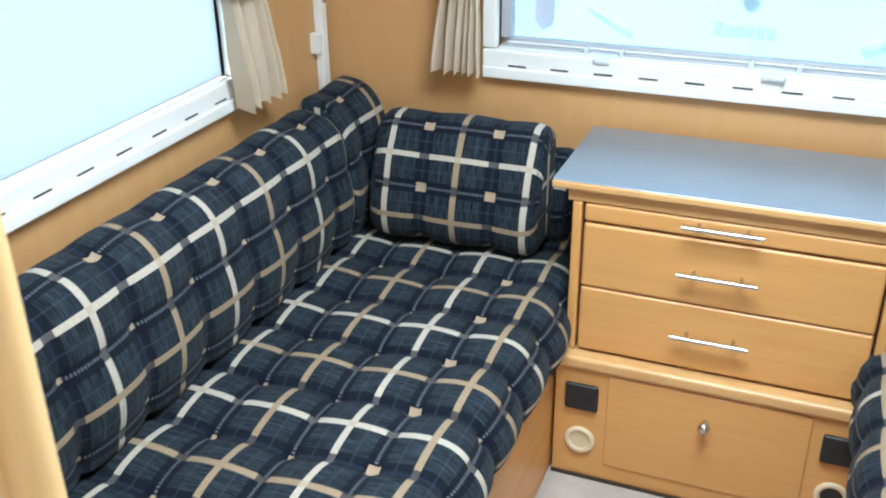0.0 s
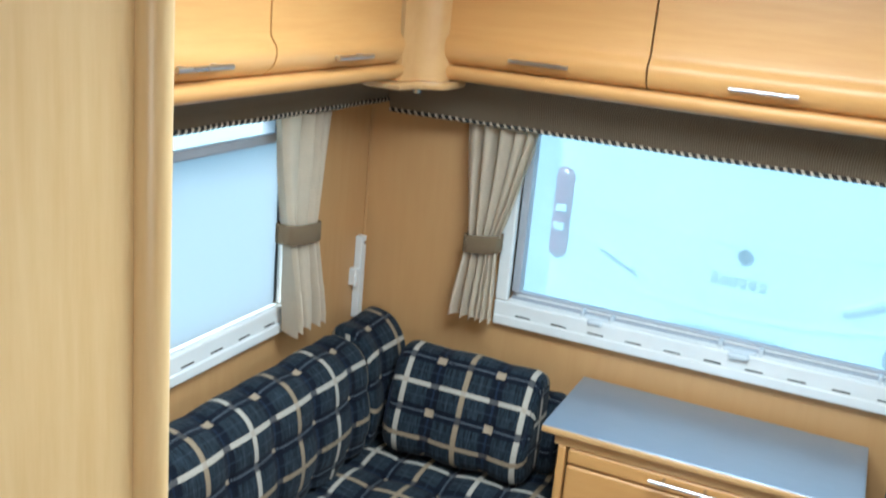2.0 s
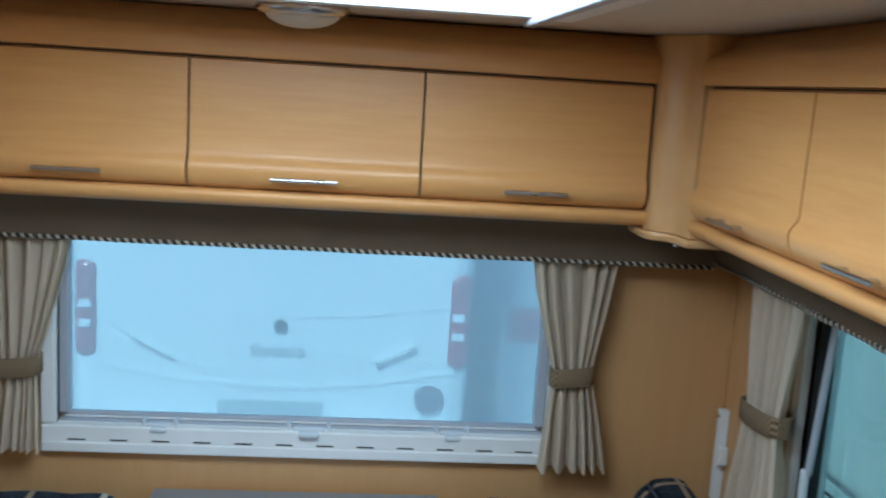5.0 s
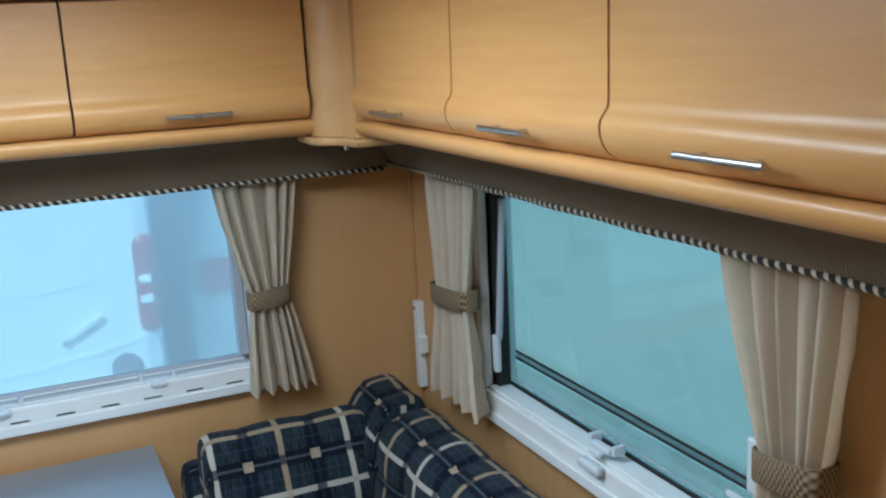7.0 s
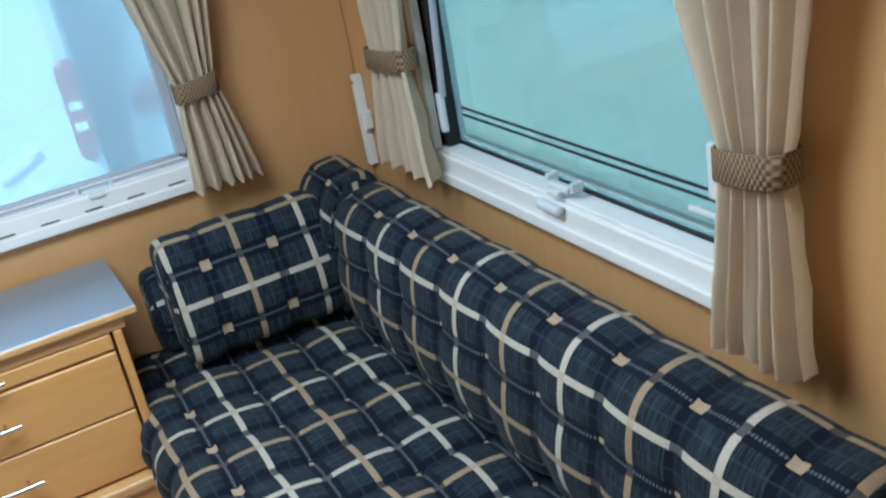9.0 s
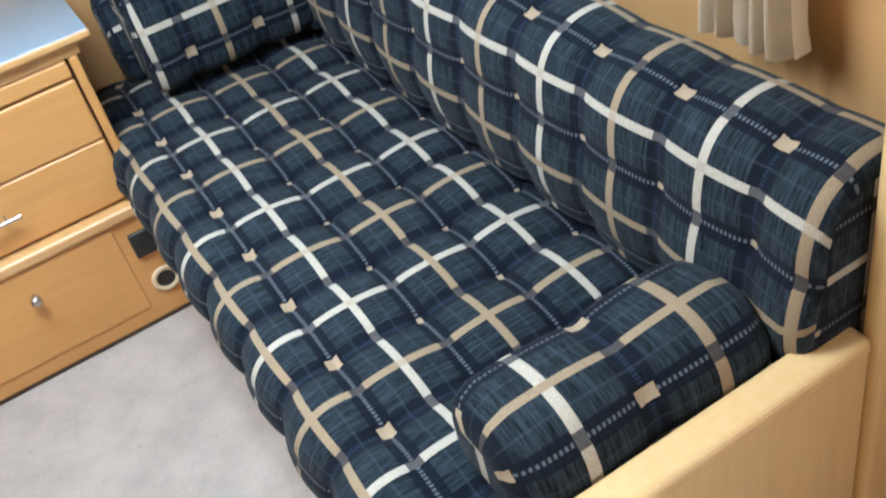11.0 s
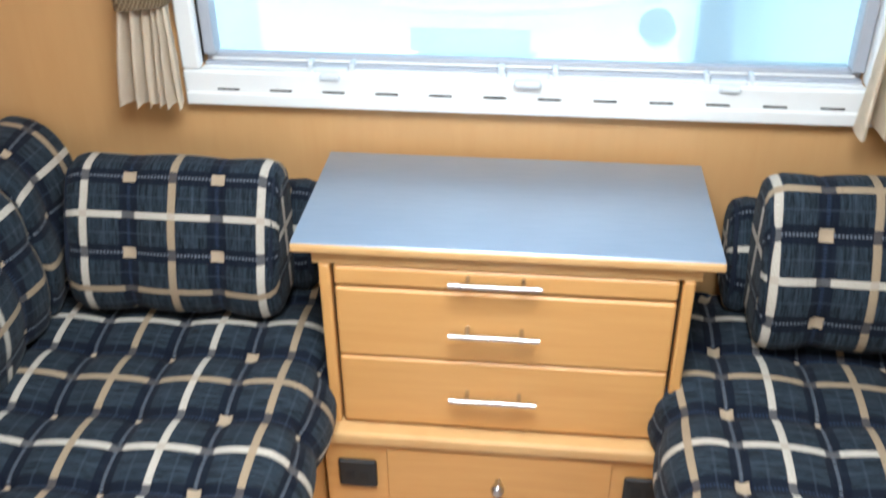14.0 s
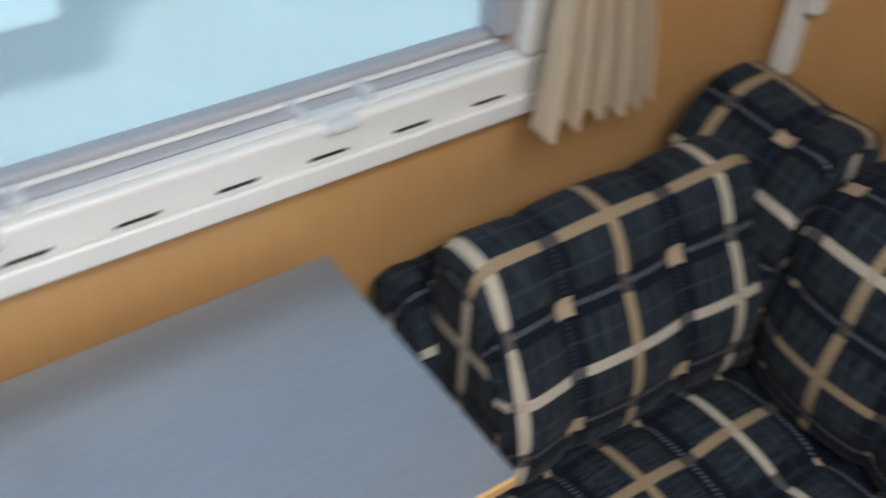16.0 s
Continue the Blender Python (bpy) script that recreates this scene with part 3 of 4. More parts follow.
def curtain(name, place, top, tie, foot, z_foot, z_tie, label, seed, folds=5.5):
    """top, tie, foot: (start, end) along the wall at 1.33, at the tie and at the hem. place(s, depth, z)."""
    ob = thing(name, (0, 0, 0), label, "curtain")
    rnd = random.Random(seed)
    ph = [rnd.uniform(0, 6.28) for _ in range(4)]
    nu, nv = 90, 44
    z_top = 1.345

    def prof(t):
        z = z_top + (z_foot - z_top) * t
        tt = (z_top - z_tie) / (z_top - z_foot)
        if t < tt:
            k = (t / tt) ** 1.35
            a, b = [top[i] + (tie[i] - top[i]) * k for i in (0, 1)]
            amp = 0.017 - 0.004 * k
        else:
            k = ((t - tt) / (1 - tt)) ** 0.75
            a, b = [tie[i] + (foot[i] - tie[i]) * k for i in (0, 1)]
            amp = 0.013 + 0.008 * k
        return z, a, b, amp

    bm = bmesh.new()
    rows = []
    for j in range(nv + 1):
        z, a, b, amp = prof(j / nv)
        row = []
        for i in range(nu + 1):
            u = i / nu
            w = 2 * math.pi * folds * (u + 0.05 * math.sin(2 * math.pi * u + ph[0] + 1.5 * j / nv) + 0.022 * math.sin(7 * u + ph[2] + 2.6 * j / nv))
            d = 0.064 + 1.25 * amp * (2 * abs(math.sin(w / 2 + ph[1])) ** 0.7 - 1.05 + 0.22 * math.sin(1.3 * w + ph[2] + 2 * j / nv))
            d += 0.002 if nv - 9 < j < nv - 1 else 0.0
            s = a + (b - a) * (u + 0.012 * math.cos(w + ph[1]))
            zz = z + (0.006 * math.sin(w + ph[3]) if j > nv - 4 else 0)
            row.append(bm.verts.new(place(s, d, zz)))
        rows.append(row)
    for j in range(nv):
        for i in range(nu):
            bm.faces.new((rows[j][i], rows[j][i + 1], rows[j + 1][i + 1], rows[j + 1][i]))
    bmesh.ops.solidify(bm, geom=bm.faces[:], thickness=0.002)
    part("cloth", bm, curtain_mat, ob, smooth=True)
    # hem stitch and the tie band round the waist
    bm = bmesh.new()
    n, c, hw = 36, (tie[0] + tie[1]) / 2, abs(tie[1] - tie[0]) / 2 + 0.006
    rings = []
    for dz, g in ((-0.024, 1.0), (-0.022, 1.05), (0.022, 1.05), (0.024, 1.0), (0.022, 0.93), (-0.022, 0.93)):
        ring = []
        for k in range(n):
            a = 2 * math.pi * k / n
            ca, sa = math.cos(a), math.sin(a)
            s = math.copysign(abs(ca) ** 0.6, ca) * hw * g
            d = 0.064 + math.copysign(abs(sa) ** 0.6, sa) * 0.031 * g
            ring.append(bm.verts.new(place(c + s, d, z_tie + dz + 0.006 * s / hw)))
        rings.append(ring)
    for a, b in zip(rings, rings[1:] + rings[:1]):
        for k in range(n):
            bm.faces.new((a[k], a[(k + 1) % n], b[(k + 1) % n], b[k]))
    part("tie_band", bm, tie_mat, ob, "brown woven tie-back", True)
    return ob


front = lambda s, d, z: (s, -d, z)
right = lambda s, d, z: (HW - d, -s, z)
left = lambda s, d, z: (-HW + d, -s, z)
lab = "cream curtain gathered in a brown woven tie-back"
curtain("curtain", front, (-0.745, -0.545), (-0.715, -0.63), (-0.755, -0.622), 0.79, 1.00, lab, 1)
curtain("curtain", front, (0.518, 0.728), (0.594, 0.684), (0.571, 0.742), 0.782, 1.025, lab, 2)
curtain("curtain", right, (0.272, 0.520), (0.300, 0.470), (0.245, 0.530), 0.780, 1.042, lab, 3, 4.5)
curtain("curtain", right, (1.315, 1.552), (1.398, 1.506), (1.366, 1.534), 0.748, 1.038, lab, 4, 5.0)
curtain("curtain", left, (0.345, 0.56), (0.385, 0.51), (0.342, 0.473), 0.79, 1.045, lab, 5, 4)

# bed-slat struts on the side walls by the corner
for s in (-1, 1):
    st = thing("wall_strut", (s * (HW - 0.012), -0.035, 0.70), "white metal strut with a catch, fixed upright to the wall", "strut")
    part("rail", box((-0.011, -0.013, 0), (0.011, 0.013, 0.24), 0.002), plastic, st)
    part("clip", box((-0.016, -0.035, 0.10), (0.01, -0.0135, 0.15), 0.004), plastic, st)
    part("rivet", rod((-s * 0.010, 0, 0.222), (-s * 0.0145, 0, 0.222), 0.005), chrome, st)

# ---- chest of drawers ----
chest = thing("chest_of_drawers", (-0.018, -0.2, 0.0), "beech chest of three drawers with a grey laminate top", "chest")
CX, CY = 0.018, 0.2


def cbox(x0, x1, y0, y1, z0, z1, bev=0.002, seg=2):
    return box((x0 + CX, y0 + CY, z0), (x1 + CX, y1 + CY, z1), bev, seg)


part("top", cbox(-0.366, 0.330, -0.372, -0.035, 0.672, 0.688, 0.004, 3), trim_mat, chest, "beech edged slab")
part("worktop", cbox(-0.3645, 0.3285, -0.3705, -0.0365, 0.6885, 0.6905, 0.0008, 1), laminate, chest, "brushed grey laminate surface")
part("top_rail", cbox(-0.335, 0.300, -0.355, -0.06, 0.643, 0.6715), trim_mat, chest)
part("body", cbox(-0.305, 0.270, -0.340, -0.04, 0.299, 0.6425), groove_mat, chest, "body coloured near-black for the shade in the drawer gaps")
for xa, xb in ((-0.325, -0.3055), (0.2705, 0.290)):
    part("side", cbox(xa, xb, -0.358, -0.04, 0.299, 0.6425, 0.005, 3), wood_v, chest)
part("ledge", cbox(-0.342, 0.304, -0.386, -0.04, 0.269, 0.2985, 0.008, 3), trim_mat, chest)
DR = ((0.603, 0.6405), (0.456, 0.598), (0.305, 0.4535))
for (za, zb), zh in zip(DR, (0.631, 0.529, 0.389)):
    d = part("drawer", cbox(-0.300, 0.265, -0.357, -0.335, za, zb, 0.006, 3), wood_h, chest)
    bar_handle(d, (-0.106 + CX, -0.384 + CY, zh), (0.046 + CX, -0.384 + CY, zh), (0, -1, 0), 0.028, 0.0048)
base = part("plinth", cbox(-0.338, 0.303, -0.375, -0.04, -0.0195, 0.2685, 0.002), wood_h, chest)
part("access_door", cbox(-0.222, 0.188, -0.379, -0.3755, 0.03, 0.262, 0.0015, 1), wood_h, base)
part("knob", rod((-0.016 + CX, -0.380 + CY, 0.200), (-0.016 + CX, -0.396 + CY, 0.200), 0.006, 12), chrome, base, "small chrome knob", True)
bm = bmesh.new()
bmesh.ops.create_uvsphere(bm, u_segments=16, v_segments=10, radius=0.0125, matrix=pose(-0.016 + CX, -0.402 + CY, 0.200))
part("knob_head", bm, chrome, base, smooth=True)
# near-black strip painting the shade line along the plinth foot
part("foot_gap", cbox(-0.338, 0.303, -0.380, -0.3765, -0.0195, -0.010, 0.0005, 1), groove_mat, base)


def ring_part(parent, c, r0, r1, depth, material, name):
    """A turned ring facing the room, on a front at y = c[1]."""
    bm = bmesh.new()
    prof = [(r0, 0.0), (r1, 0.0), (r1, depth * 0.6), (r1 - 0.003, depth), (r0 + 0.003, depth), (r0, depth * 0.6)]
    rings = [[bm.verts.new((c[0] + r * math.cos(a), c[1] - h, c[2] + r * math.sin(a))) for a in [2 * math.pi * k / 28 for k in range(28)]] for r, h in prof]
    for a, b in zip(rings, rings[1:] + rings[:1]):
        for k in range(28):
            bm.faces.new((a[k], a[(k + 1) % 28], b[(k + 1) % 28], b[k]))
    return part(name, bm, material, parent, smooth=True)


for x in (-0.277, 0.247):
    c = (x + CX, -0.3755 + CY, 0.083)
    v = ring_part(base, c, 0.022, 0.034, 0.007, cream_plastic, "air_vent")
    part("flap", rod((c[0], c[1] - 0.0006, c[2]), (c[0], c[1] - 0.002, c[2]), 0.0225, 24), cream_plastic if x < 0 else black_plastic, v)
    s = part("socket", cbox(x - 0.036, x + 0.036, -0.386, -0.3756, 0.165, 0.232, 0.006, 3), black_plastic, base, "black power socket")
    for dx in (-0.013, 0.013):
        part("socket_well", cbox(x + dx - 0.009, x + dx + 0.009, -0.3875, -0.3862, 0.188, 0.211, 0.0004, 1), seal_mat, s)

# ---- settees ----


def cushion(name, parent, profile, place, length, pu, pv, u_off, v_off, tuft, label="", round_end=0.03, step=0.011, cloth=None, calm=None):
    """A tufted cushion: a closed outline swept along its length. Outline corners are rounded by the caller's points.
    place(s, a, b): s along, (a, b) in the outline. UV: quilting pitch pu along, pv round the outline."""
    pts = []
    for k in range(len(profile)):                       # even spacing by Catmull-Rom
        p0, p1, p2, p3 = [Vector(profile[(k + d) % len(profile)]) for d in (-1, 0, 1, 2)]
        m = max(2, int((p2 - p1).length / step))
        for i in range(m):
            t = i / m
            pts.append(0.5 * ((2 * p1) + (p2 - p0) * t + (2 * p0 - 5 * p1 + 4 * p2 - p3) * t * t + (3 * p1 - p0 - 3 * p2 + p3) * t ** 3))
    n = len(pts)
    cen = sum(pts, Vector((0, 0))) / n
    area = sum(pts[k].x * pts[(k + 1) % n].y - pts[(k + 1) % n].x * pts[k].y for k in range(n))
    flip = 1 if area > 0 else -1
    nor = []
    for k in range(n):
        d = pts[(k + 1) % n] - pts[k - 1]
        nor.append(Vector((d.y, -d.x)).normalized() * flip)
    arc = [0.0]
    for k in range(n):
        arc.append(arc[-1] + (pts[(k + 1) % n] - pts[k]).length)
    m = max(4, int(length / step))
    st = [0, round_end * 0.12, round_end * 0.4] + [round_end + (length - 2 * round_end) * i / m for i in range(m + 1)] + [length - round_end * 0.4, length - round_end * 0.12, length]
    bm = bmesh.new()
    uvl = bm.loops.layers.uv.new("UVMap")
    rings = []
    for s in st:
        e = min(s, length - s)
        inset = 0.0 if e >= round_end else round_end - math.sqrt(max(0.0, round_end ** 2 - (round_end - e) ** 2))
        u = (s + u_off) / pu
        ring = []
        for k in range(n):
            v = (arc[k] + v_off) / pv
            pu_, pv_ = abs(math.sin(math.pi * u)), abs(math.sin(math.pi * v))
            h = tuft * (0.85 * pu_ ** 0.42 + 0.55 * pv_ ** 0.42 - 1.2) - tuft * 0.25 * math.exp(-((pu_ / 0.22) ** 2 + (pv_ / 0.22) ** 2))
            if calm:
                h *= calm(pts[k])
            h += 0.004 * noise.noise(Vector((s * 6 + u_off * 9, arc[k] * 6, v_off * 5)))
            q = pts[k] + nor[k] * h
            q = q + (cen - q).normalized() * min(inset, (cen - q).length * 0.8)
            ring.append(bm.verts.new(place(s, q.x, q.y)))
        rings.append((u, ring))
    for (ua, a), (ub, b) in zip(rings, rings[1:]):
        for k in range(n):
            j = (k + 1) % n
            f = bm.faces.new((a[k], a[j], b[j], b[k]))
            for l, uv in zip(f.loops, ((ua, arc[k]), (ua, arc[k + 1]), (ub, arc[k + 1]), (ub, arc[k]))):
                l[uvl].uv = (uv[0], (uv[1] + v_off) / pv)
    for (u, r), sgn in ((rings[0], 1), (rings[-1], -1)):
        co = sum((v.co for v in r), Vector()) / n
        mids = [bm.verts.new(v.co.lerp(co, 0.5)) for v in r]
        c = bm.verts.new(co)
        for k in range(n):
            j = (k + 1) % n
            for vs in ((r[k], r[j], mids[j], mids[k]), (mids[k], mids[j], c)):
                f = bm.faces.new(vs)
                for l in f.loops:
                    w = l.vert.co - co
                    hor = w.x if abs(w.x) > abs(w.y) else w.y
                    l[uvl].uv = (hor / pu + 0.5, w.z / pv + 0.25)
    return part(name, bm, cloth or plaid, parent, label, True)


END = 1.70
SEAT_R = [(0.262, 0.30), (0.248, 0.345), (0.262, 0.392), (0.30, 0.424), (0.36, 0.432), (0.50, 0.425), (0.70, 0.42), (0.90, 0.42), (1.02, 0.42), (1.045, 0.40), (1.045, 0.31), (1.02, 0.285), (0.80, 0.281), (0.50, 0.281), (0.32, 0.281), (0.28, 0.285)]


def settee(s, front_x, label):
    ob = thing("settee", (s * 0.69, -0.85, 0.0), label, "settee")

    def P(x, y, z):
        return Vector((s * x, y, z)) - ob.location
    base_x = 0.345 if s < 0 else 0.308

    def blk(x0, x1, y0, y1, z0, z1, bev=0.003):
        a, b = P(x0, y0, z0), P(x1, y1, z1)
        return box([min(p, q) for p, q in zip(a, b)], [max(p, q) for p, q in zip(a, b)], bev)
    fp = part("front_panel", blk(base_x, base_x + 0.016, -END, -0.345 if s < 0 else -0.36, -0.0195, 0.262), wood_h, ob)
    part("locker_box", blk(base_x + 0.017, HW - 0.004, -END, -0.004, -0.0195, 0.262), wood_h, ob)
    part("top_rail", blk(base_x - 0.006, HW - 0.004, -END, -0.376, 0.263, 0.279, 0.005), trim_mat, ob)
    kn = P(base_x - 0.008, -0.87, 0.17)
    bm = rod(P(base_x, -0.87, 0.17), kn, 0.005)
    bmesh.ops.create_uvsphere(bm, u_segments=12, v_segments=8, radius=0.009, matrix=Matrix.Translation(kn))
    part("knob", bm, chrome, fp, "small chrome knob", True)
    dx = front_x - 0.25
    prof = [(x + dx * (1 - (x - 0.25) / 0.8), z) for x, z in SEAT_R]
    # first outline point is the front; the front tuft row lies about 0.19 along it
    cushion("seat", ob, prof, lambda t, a, b: P(a, -0.05 - t, b), END - 0.055, 0.168, 0.150, SEAT_U[s], SEAT_V[s], 0.026, "tufted dark blue check seat cushion", cloth=plaid_seat)
    return ob


SEAT_U = {1: 0.315, -1: 0.223}
SEAT_V = {1: -0.216, -1: -0.256}
labels = "long beech settee base with a tufted navy check seat cushion"
settee(1, 0.245, labels)
settee(-1, 0.314, labels)


def bolster(s, y0, y1, u_off, lift=0.0):
    ob_l = "tufted dark navy check backrest cushion on the settee"
    prof = [(0.805, 0.44), (0.792, 0.52), (0.800, 0.62), (0.820, 0.70), (0.855, 0.742 + lift), (0.90, 0.750 + lift), (0.945, 0.746 + lift), (0.966, 0.722), (0.985, 0.60), (1.02, 0.47), (1.01, 0.43), (0.84, 0.428)]
    drop = 0.010 if s < 0 else 0.0
    prof = [(x, z - drop * max(0, (z - 0.5) / 0.25)) for x, z in prof]
    if s < 0:                                            # this one stands closer to its wall
        prof = [(x + 0.060 * (1 - 0.6 * max(0, (x - 0.86) / 0.16)), z) for x, z in prof]
    edge = 0.90 if s > 0 else 0.945
    c = cushion("backrest_cushion", None, prof, lambda t, a, b: Vector((s * a, y0 - t, b)), y0 - y1, 0.168, 0.152, u_off, -0.176, 0.021, round_end=0.018 if lift else 0.03, cloth=plaid_back,
                calm=lambda p: max(0.25, min(1.0, 1 - (p.x - edge) / 0.06)))
    return tagged(c, ob_l, "cushion", "settee backrests")


bolster(1, -0.055, -0.262, 0.201, 0.014)
bolster(1, -0.268, -1.735, 0.146)
bolster(-1, -0.055, -0.262, 0.201, 0.014)
bolster(-1, -0.268, -1.695, 0.244)

PILLOW = [(-0.13, 0.000), (-0.155, 0.03), (-0.158, 0.09), (-0.140, 0.15), (-0.108, 0.215), (-0.085, 0.255), (-0.06, 0.274), (-0.01, 0.272), (0.012, 0.245), (0.016, 0.18), (0.012, 0.09), (0.004, 0.02), (-0.05, -0.002)]


def pillow(s, x0, x1, y, z, label, u_off=0.0, row=-0.078, scale=1.0, pitch=0.142):
    w = abs(x1 - x0)

    def place(t, a, b):
        return Vector((s * (x0 + t), y + a, z + b))
    c = cushion("scatter_cushion", None, [(a * scale, b * scale) for a, b in PILLOW], place, w, 0.165, pitch, u_off, row, 0.016, round_end=0.032,
                calm=lambda p: 1.0 if p.y < 0.22 * scale and p.x < 0 else 0.45)
    for t in (0.012, w - 0.012):                        # corded seam round each end
        bm = bmesh.new()
        n = len(PILLOW)
        mid = sum((Vector(p) for p in PILLOW), Vector((0, 0))) / n
        ring = []
        for k in range(n):
            p0, p1, p2, p3 = [mid + (Vector(PILLOW[(k + d) % n]) - mid) * 0.90 for d in (-1, 0, 1, 2)]
            for i in range(4):
                f = i / 4
                ring.append(0.5 * ((2 * p1) + (p2 - p0) * f + (2 * p0 - 5 * p1 + 4 * p2 - p3) * f * f + (3 * p1 - p0 - 3 * p2 + p3) * f ** 3))
        m, r = len(ring), 0.0045
        tube = []
        for k in range(m):
            out = (ring[k] - mid).normalized()
            tube.append([bm.verts.new(place(t + r * math.cos(q * math.pi / 3), *((ring[k] + out * r * math.sin(q * math.pi / 3)) * scale))) for q in range(6)])
        for k in range(m):
            for q in range(6):
                bm.faces.new((tube[k][q], tube[k][(q + 1) % 6], tube[(k + 1) % m][(q + 1) % 6], tube[(k + 1) % m][q]))
        part("piping", bm, navy_cord, c, "dark navy piping", True)
    return tagged(c, label, "cushion", "settee cushions")


pillow(-1, 0.43, 0.835, -0.105, 0.438, "plump navy check cushion propped against the front wall", 0.055, -0.150)
pillow(1, 0.42, 0.835, -0.105, 0.440, "plump navy check cushion propped against the front wall", 0.065, -0.080, 1.04, 0.162)
for s in (-1, 1):
    pillow(s, 0.385, 0.80, -0.028, 0.43, "dark check bolster tucked behind another cushion", 0.1, -0.078, 0.74)
# cushion lying by the end panel of the offside settee
arm = cushion("scatter_cushion", None, [(0.0, 0.0), (-0.012, 0.05), (0.0, 0.105), (0.04, 0.135), (0.10, 0.14), (0.16, 0.125), (0.178, 0.07), (0.165, 0.01), (0.08, -0.004)],
              lambda t, a, b: Vector((0.41 + t, -1.692 + a, 0.432 + b)), 0.39, 0.20, 0.15, 0.005, 0.03, 0.014, round_end=0.04)
tagged(arm, "navy check cushion lying against the beech end panel", "cushion", "settee cushions")

low = cushion("scatter_cushion", None, [(0.0, 0.0), (-0.01, 0.03), (0.0, 0.062), (0.03, 0.08), (0.075, 0.078), (0.095, 0.045), (0.085, 0.008), (0.04, -0.003)],
              lambda t, a, b: Vector((0.285 + t, -1.695 + a, 0.428 + b)), 0.085, 0.168, 0.12, 0.1, 0.03, 0.006, round_end=0.03)
tagged(low, "small rolled check cushion end beside the end panel", "cushion", "settee cushions")

# ---- partitions ----
end = thing("end_panel", (0.62, -1.73, 0), "low pale beech panel closing the settee end", "panel")
part("board", box((-0.315, -0.032, -0.0195), (0.262, 0.012, 0.475), 0.004), wood_pale, end)
part("capping", box((-0.32, -0.038, 0.4755), (0.262, 0.018, 0.505), 0.012, 4), wood_pale, end)
part("back_upright", box((0.263, -0.048, -0.0195), (0.436, -0.012, 1.30), 0.012, 4), wood_pale, end)
ward = thing("wardrobe", (-0.690, -2.0, 0), "tall pale beech wardrobe side with a rounded edge post", "wardrobe")
part("side_panel", box((-0.355, 0.255, -0.0195), (0.325, 0.285, 1.838), 0.002), wood_v, ward)
part("front_panel", box((0.3255, -0.45, -0.0195), (0.345, 0.252, 1.838), 0.002), wood_pale, ward, "pale beech front")
part("edge_post", rod((0.345, 0.270, -0.0195), (0.345, 0.270, 1.838), 0.0185, 20), wood_pale, ward, "rounded pale beech edge post", True)
part("rear_panel", box((-0.355, -0.48, -0.0195), (0.345, -0.451, 1.838), 0.002), wood_v, ward)
hook = part("catch_plate", box((0.346, 0.16, 0.80), (0.352, 0.21, 0.92), 0.003), plastic, ward, "white catch plate")
part("catch_slot", box((0.3522, 0.178, 0.835), (0.3535, 0.192, 0.885), 0.0005, 1), seal_mat, hook)

# ---- outside ----
structure("ground", box((-400, -400, -0.65), (400, 400, -0.60)), ground_mat, "pale concrete yard", "ground")


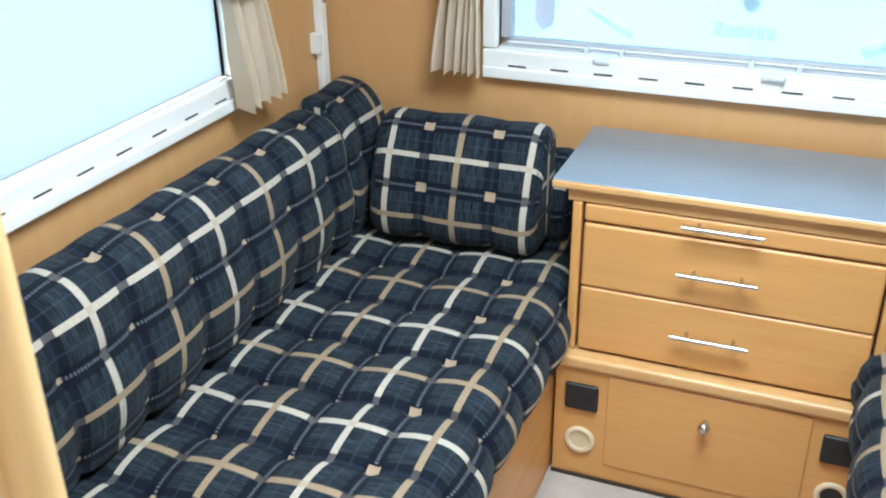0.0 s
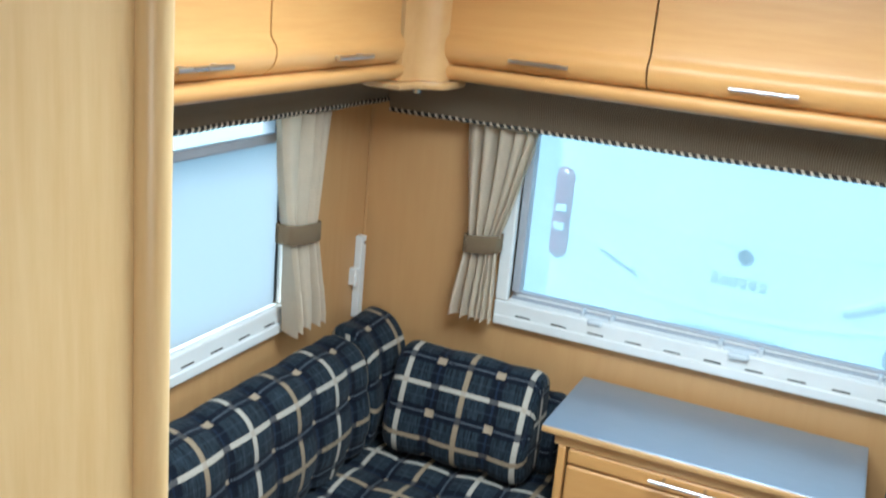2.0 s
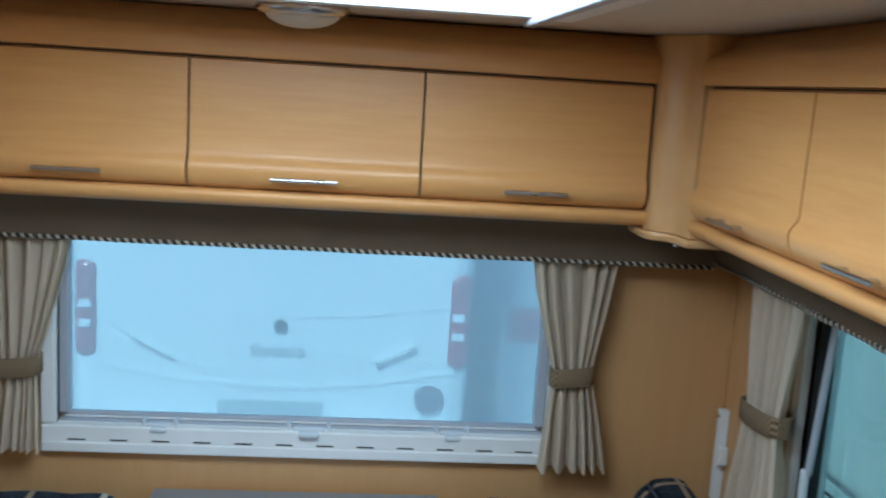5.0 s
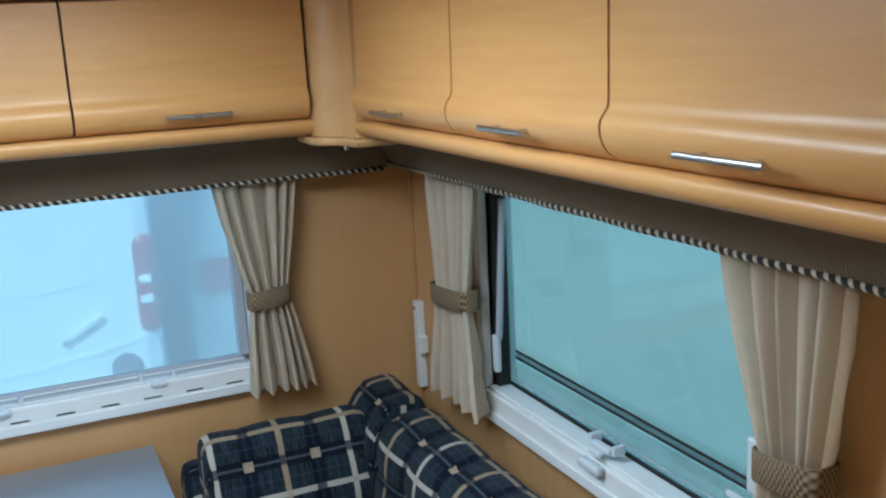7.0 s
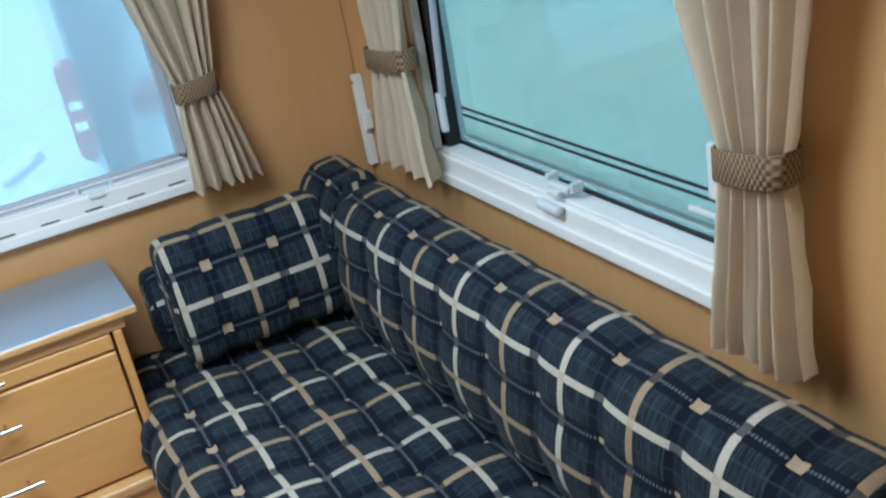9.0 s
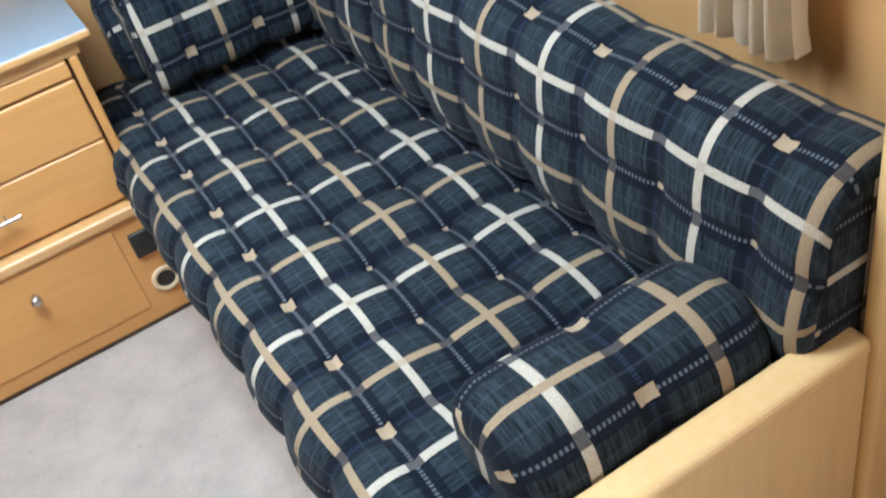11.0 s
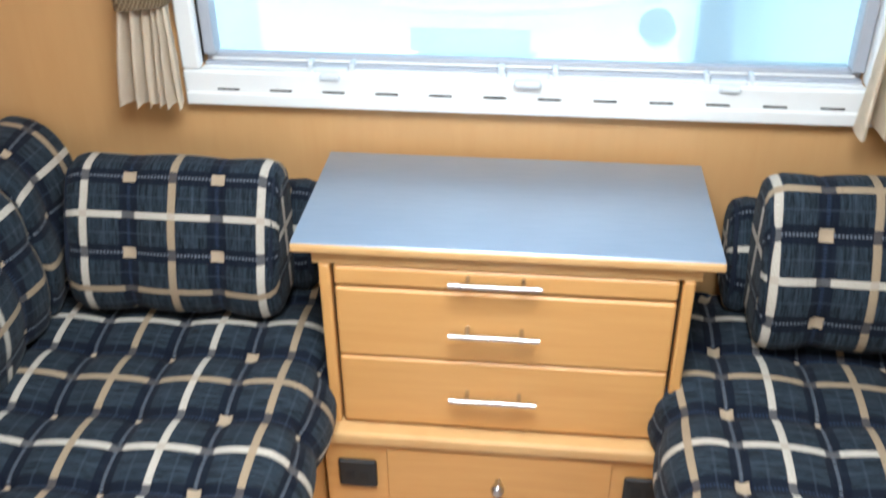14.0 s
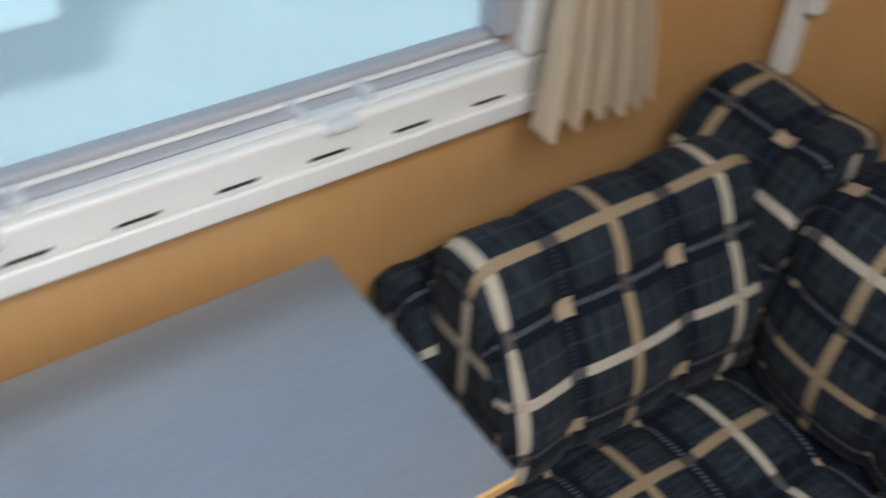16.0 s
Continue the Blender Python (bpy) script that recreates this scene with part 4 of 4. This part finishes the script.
def rear_caravan():
    """The blunt rear of the caravan parked in front."""
    ob = thing("parked_caravan", (-0.29, 2.5, -0.6), "white touring caravan parked close by, seen from behind", "caravan")
    W = 1.01

    def ring(y, z0, z1, w, r):
        pts = []
        for cx, cz, a0 in ((w - r, z1 - r, 0), (-(w - r), z1 - r, 90), (-(w - r), z0 + r, 180), (w - r, z0 + r, 270)):
            for k in range(7):
                a = radians(a0 + 15 * k)
                pts.append((cx + r * math.cos(a), y, cz + r * math.sin(a)))
        return pts
    bm = bmesh.new()
    prev = None
    for y, g in ((0.0, 0.90), (0.03, 0.96), (0.10, 0.99), (0.25, 1.0), (5.5, 1.0)):
        r = [bm.verts.new(p) for p in ring(y, 0.40 - 0.04 * (g - 0.9), 2.55 * (0.97 + 0.03 * g), W * g, 0.16)]
        if prev:
            for k in range(len(r)):
                j = (k + 1) % len(r)
                bm.faces.new((prev[k], prev[j], r[j], r[k]))
        else:
            bm.faces.new(r)
        prev = r
    bm.faces.new(prev[::-1])
    part("body", bm, gel_white, ob, smooth=False)
    # swept moulding, lower panel, bumper
    n = 24
    for z0, h, sag, d in ((1.16, 0.030, 0.08, 0.003), (0.80, 0.05, 0.10, 0.005)):
        bm = bmesh.new()
        rings = []
        for i in range(n + 1):
            x = -0.9 + 1.8 * i / n
            z = z0 - sag * (1 - (x / 0.9) ** 2) + 0.02
            rings.append([bm.verts.new(p) for p in ((x, -0.001, z), (x, -d, z + h * 0.4), (x, -d, z + h * 0.6), (x, -0.001, z + h))])
        for a, b in zip(rings, rings[1:]):
            for k in range(3):
                bm.faces.new((a[k], a[k + 1], b[k + 1], b[k]))
        part("moulding", bm, gel_white, ob)
    part("bumper", box((-0.94, -0.12, 0.36), (0.94, -0.002, 0.58), 0.04, 4), gel_white, ob)
    part("number_plate", box((-0.26, -0.135, 0.60), (0.26, -0.125, 0.71), 0.004), gel_grey, ob)
    for s in (-1, 1):
        c = part("light_cluster", box((s * 0.93 - 0.055, -0.02, 0.86), (s * 0.93 + 0.065, 0.14, 1.36), 0.05, 4), red_lens, ob, "tall red rear light cluster")
        for z in (1.02, 1.12):
            part("lens", box((s * 0.93 - 0.03, -0.026, z), (s * 0.93 + 0.03, -0.018, z + 0.04), 0.003), gel_white, c)
        a, b = Vector((s * 0.70, -0.03, 0.99)), Vector((s * 0.52, -0.03, 0.90))
        h = part("grab_handle", rod(a, b, 0.009), plastic, ob, smooth=True)
        part("handle_foot", rod(a, a + Vector((0, 0.03, 0)), 0.012), plastic, h)
        part("handle_foot", rod(b, b + Vector((0, 0.03, 0)), 0.012), plastic, h)
    bm = rod((0.03, -0.012, 1.06), (0.03, -0.001, 1.06), 0.034, 28)
    part("badge", bm, dark_glass, ob, "grey oval badge")
    for k in range(6):
        part("letter_bar", box((-0.12 + k * 0.047, -0.01, 0.905), (-0.088 + k * 0.047, -0.001, 0.95 if k else 0.965), 0.002), gel_grey, ob)
    part("reflector", rod((0.80, -0.02, 0.70), (0.80, -0.002, 0.70), 0.075, 24), plain("smoked_disc", (0.16, 0.13, 0.16), 0.4), ob, "dark round cover")


rear_caravan()


def side_caravan(x, s, label):
    """Long flat flank of a neighbouring caravan."""
    ob = thing("parked_caravan", (x, -0.6, -0.6), label, "caravan")
    part("body", box((0 if s > 0 else -2.1, -3.2, 0.42), (2.1 if s > 0 else 0, 3.2, 2.6), 0.12, 4), gel_white, ob)
    f = -0.012 * s
    w = part("window", box((min(f * 1.6, 0), -0.85, 1.42), (max(f * 1.6, 0), 0.15, 2.02), 0.006), dark_glass, ob, "dark tinted side window")
    part("skirt", box((0.03 if s > 0 else -2.0, -3.0, 0.2), (2.0 if s > 0 else -0.03, 3.0, 0.419), 0.01), gel_grey, ob)
    for y in (-0.4, 0.4):
        t = part("wheel", rod((0.06 * s, y, 0.3), (0.24 * s, y, 0.3), 0.3, 28), seal_mat, ob)


side_caravan(2.55, 1, "white caravan flank standing alongside")
side_caravan(-4.2, -1, "white caravan flank across the yard")

# small car beyond the caravan ahead
car = thing("parked_car", (1.86, 3.3, -0.6), "pale silver estate car with red tail lamps", "car")
outline = [(-0.85, 0.25), (0.85, 0.25), (0.88, 0.6), (0.86, 0.95), (0.72, 1.45), (0.5, 1.55), (-0.5, 1.55), (-0.72, 1.45), (-0.86, 0.95), (-0.88, 0.6)]
part("body", extrude_profile(outline, lambda i, p: (p[0], (0, 4.0)[i], p[1])), gel_grey, car)
part("rear_window", box((-0.58, -0.012, 1.0), (0.58, -0.001, 1.42), 0.005), dark_glass, car)
for s in (-1, 1):
    part("tail_lamp", box((s * 0.72 - 0.11, -0.03, 0.82), (s * 0.72 + 0.11, -0.001, 1.02), 0.02, 3), red_lens, car)
    for y in (0.7, 3.2):
        part("wheel", rod((s * 0.885, y, 0.3), (s * 0.70, y, 0.3), 0.3, 24), seal_mat, car)
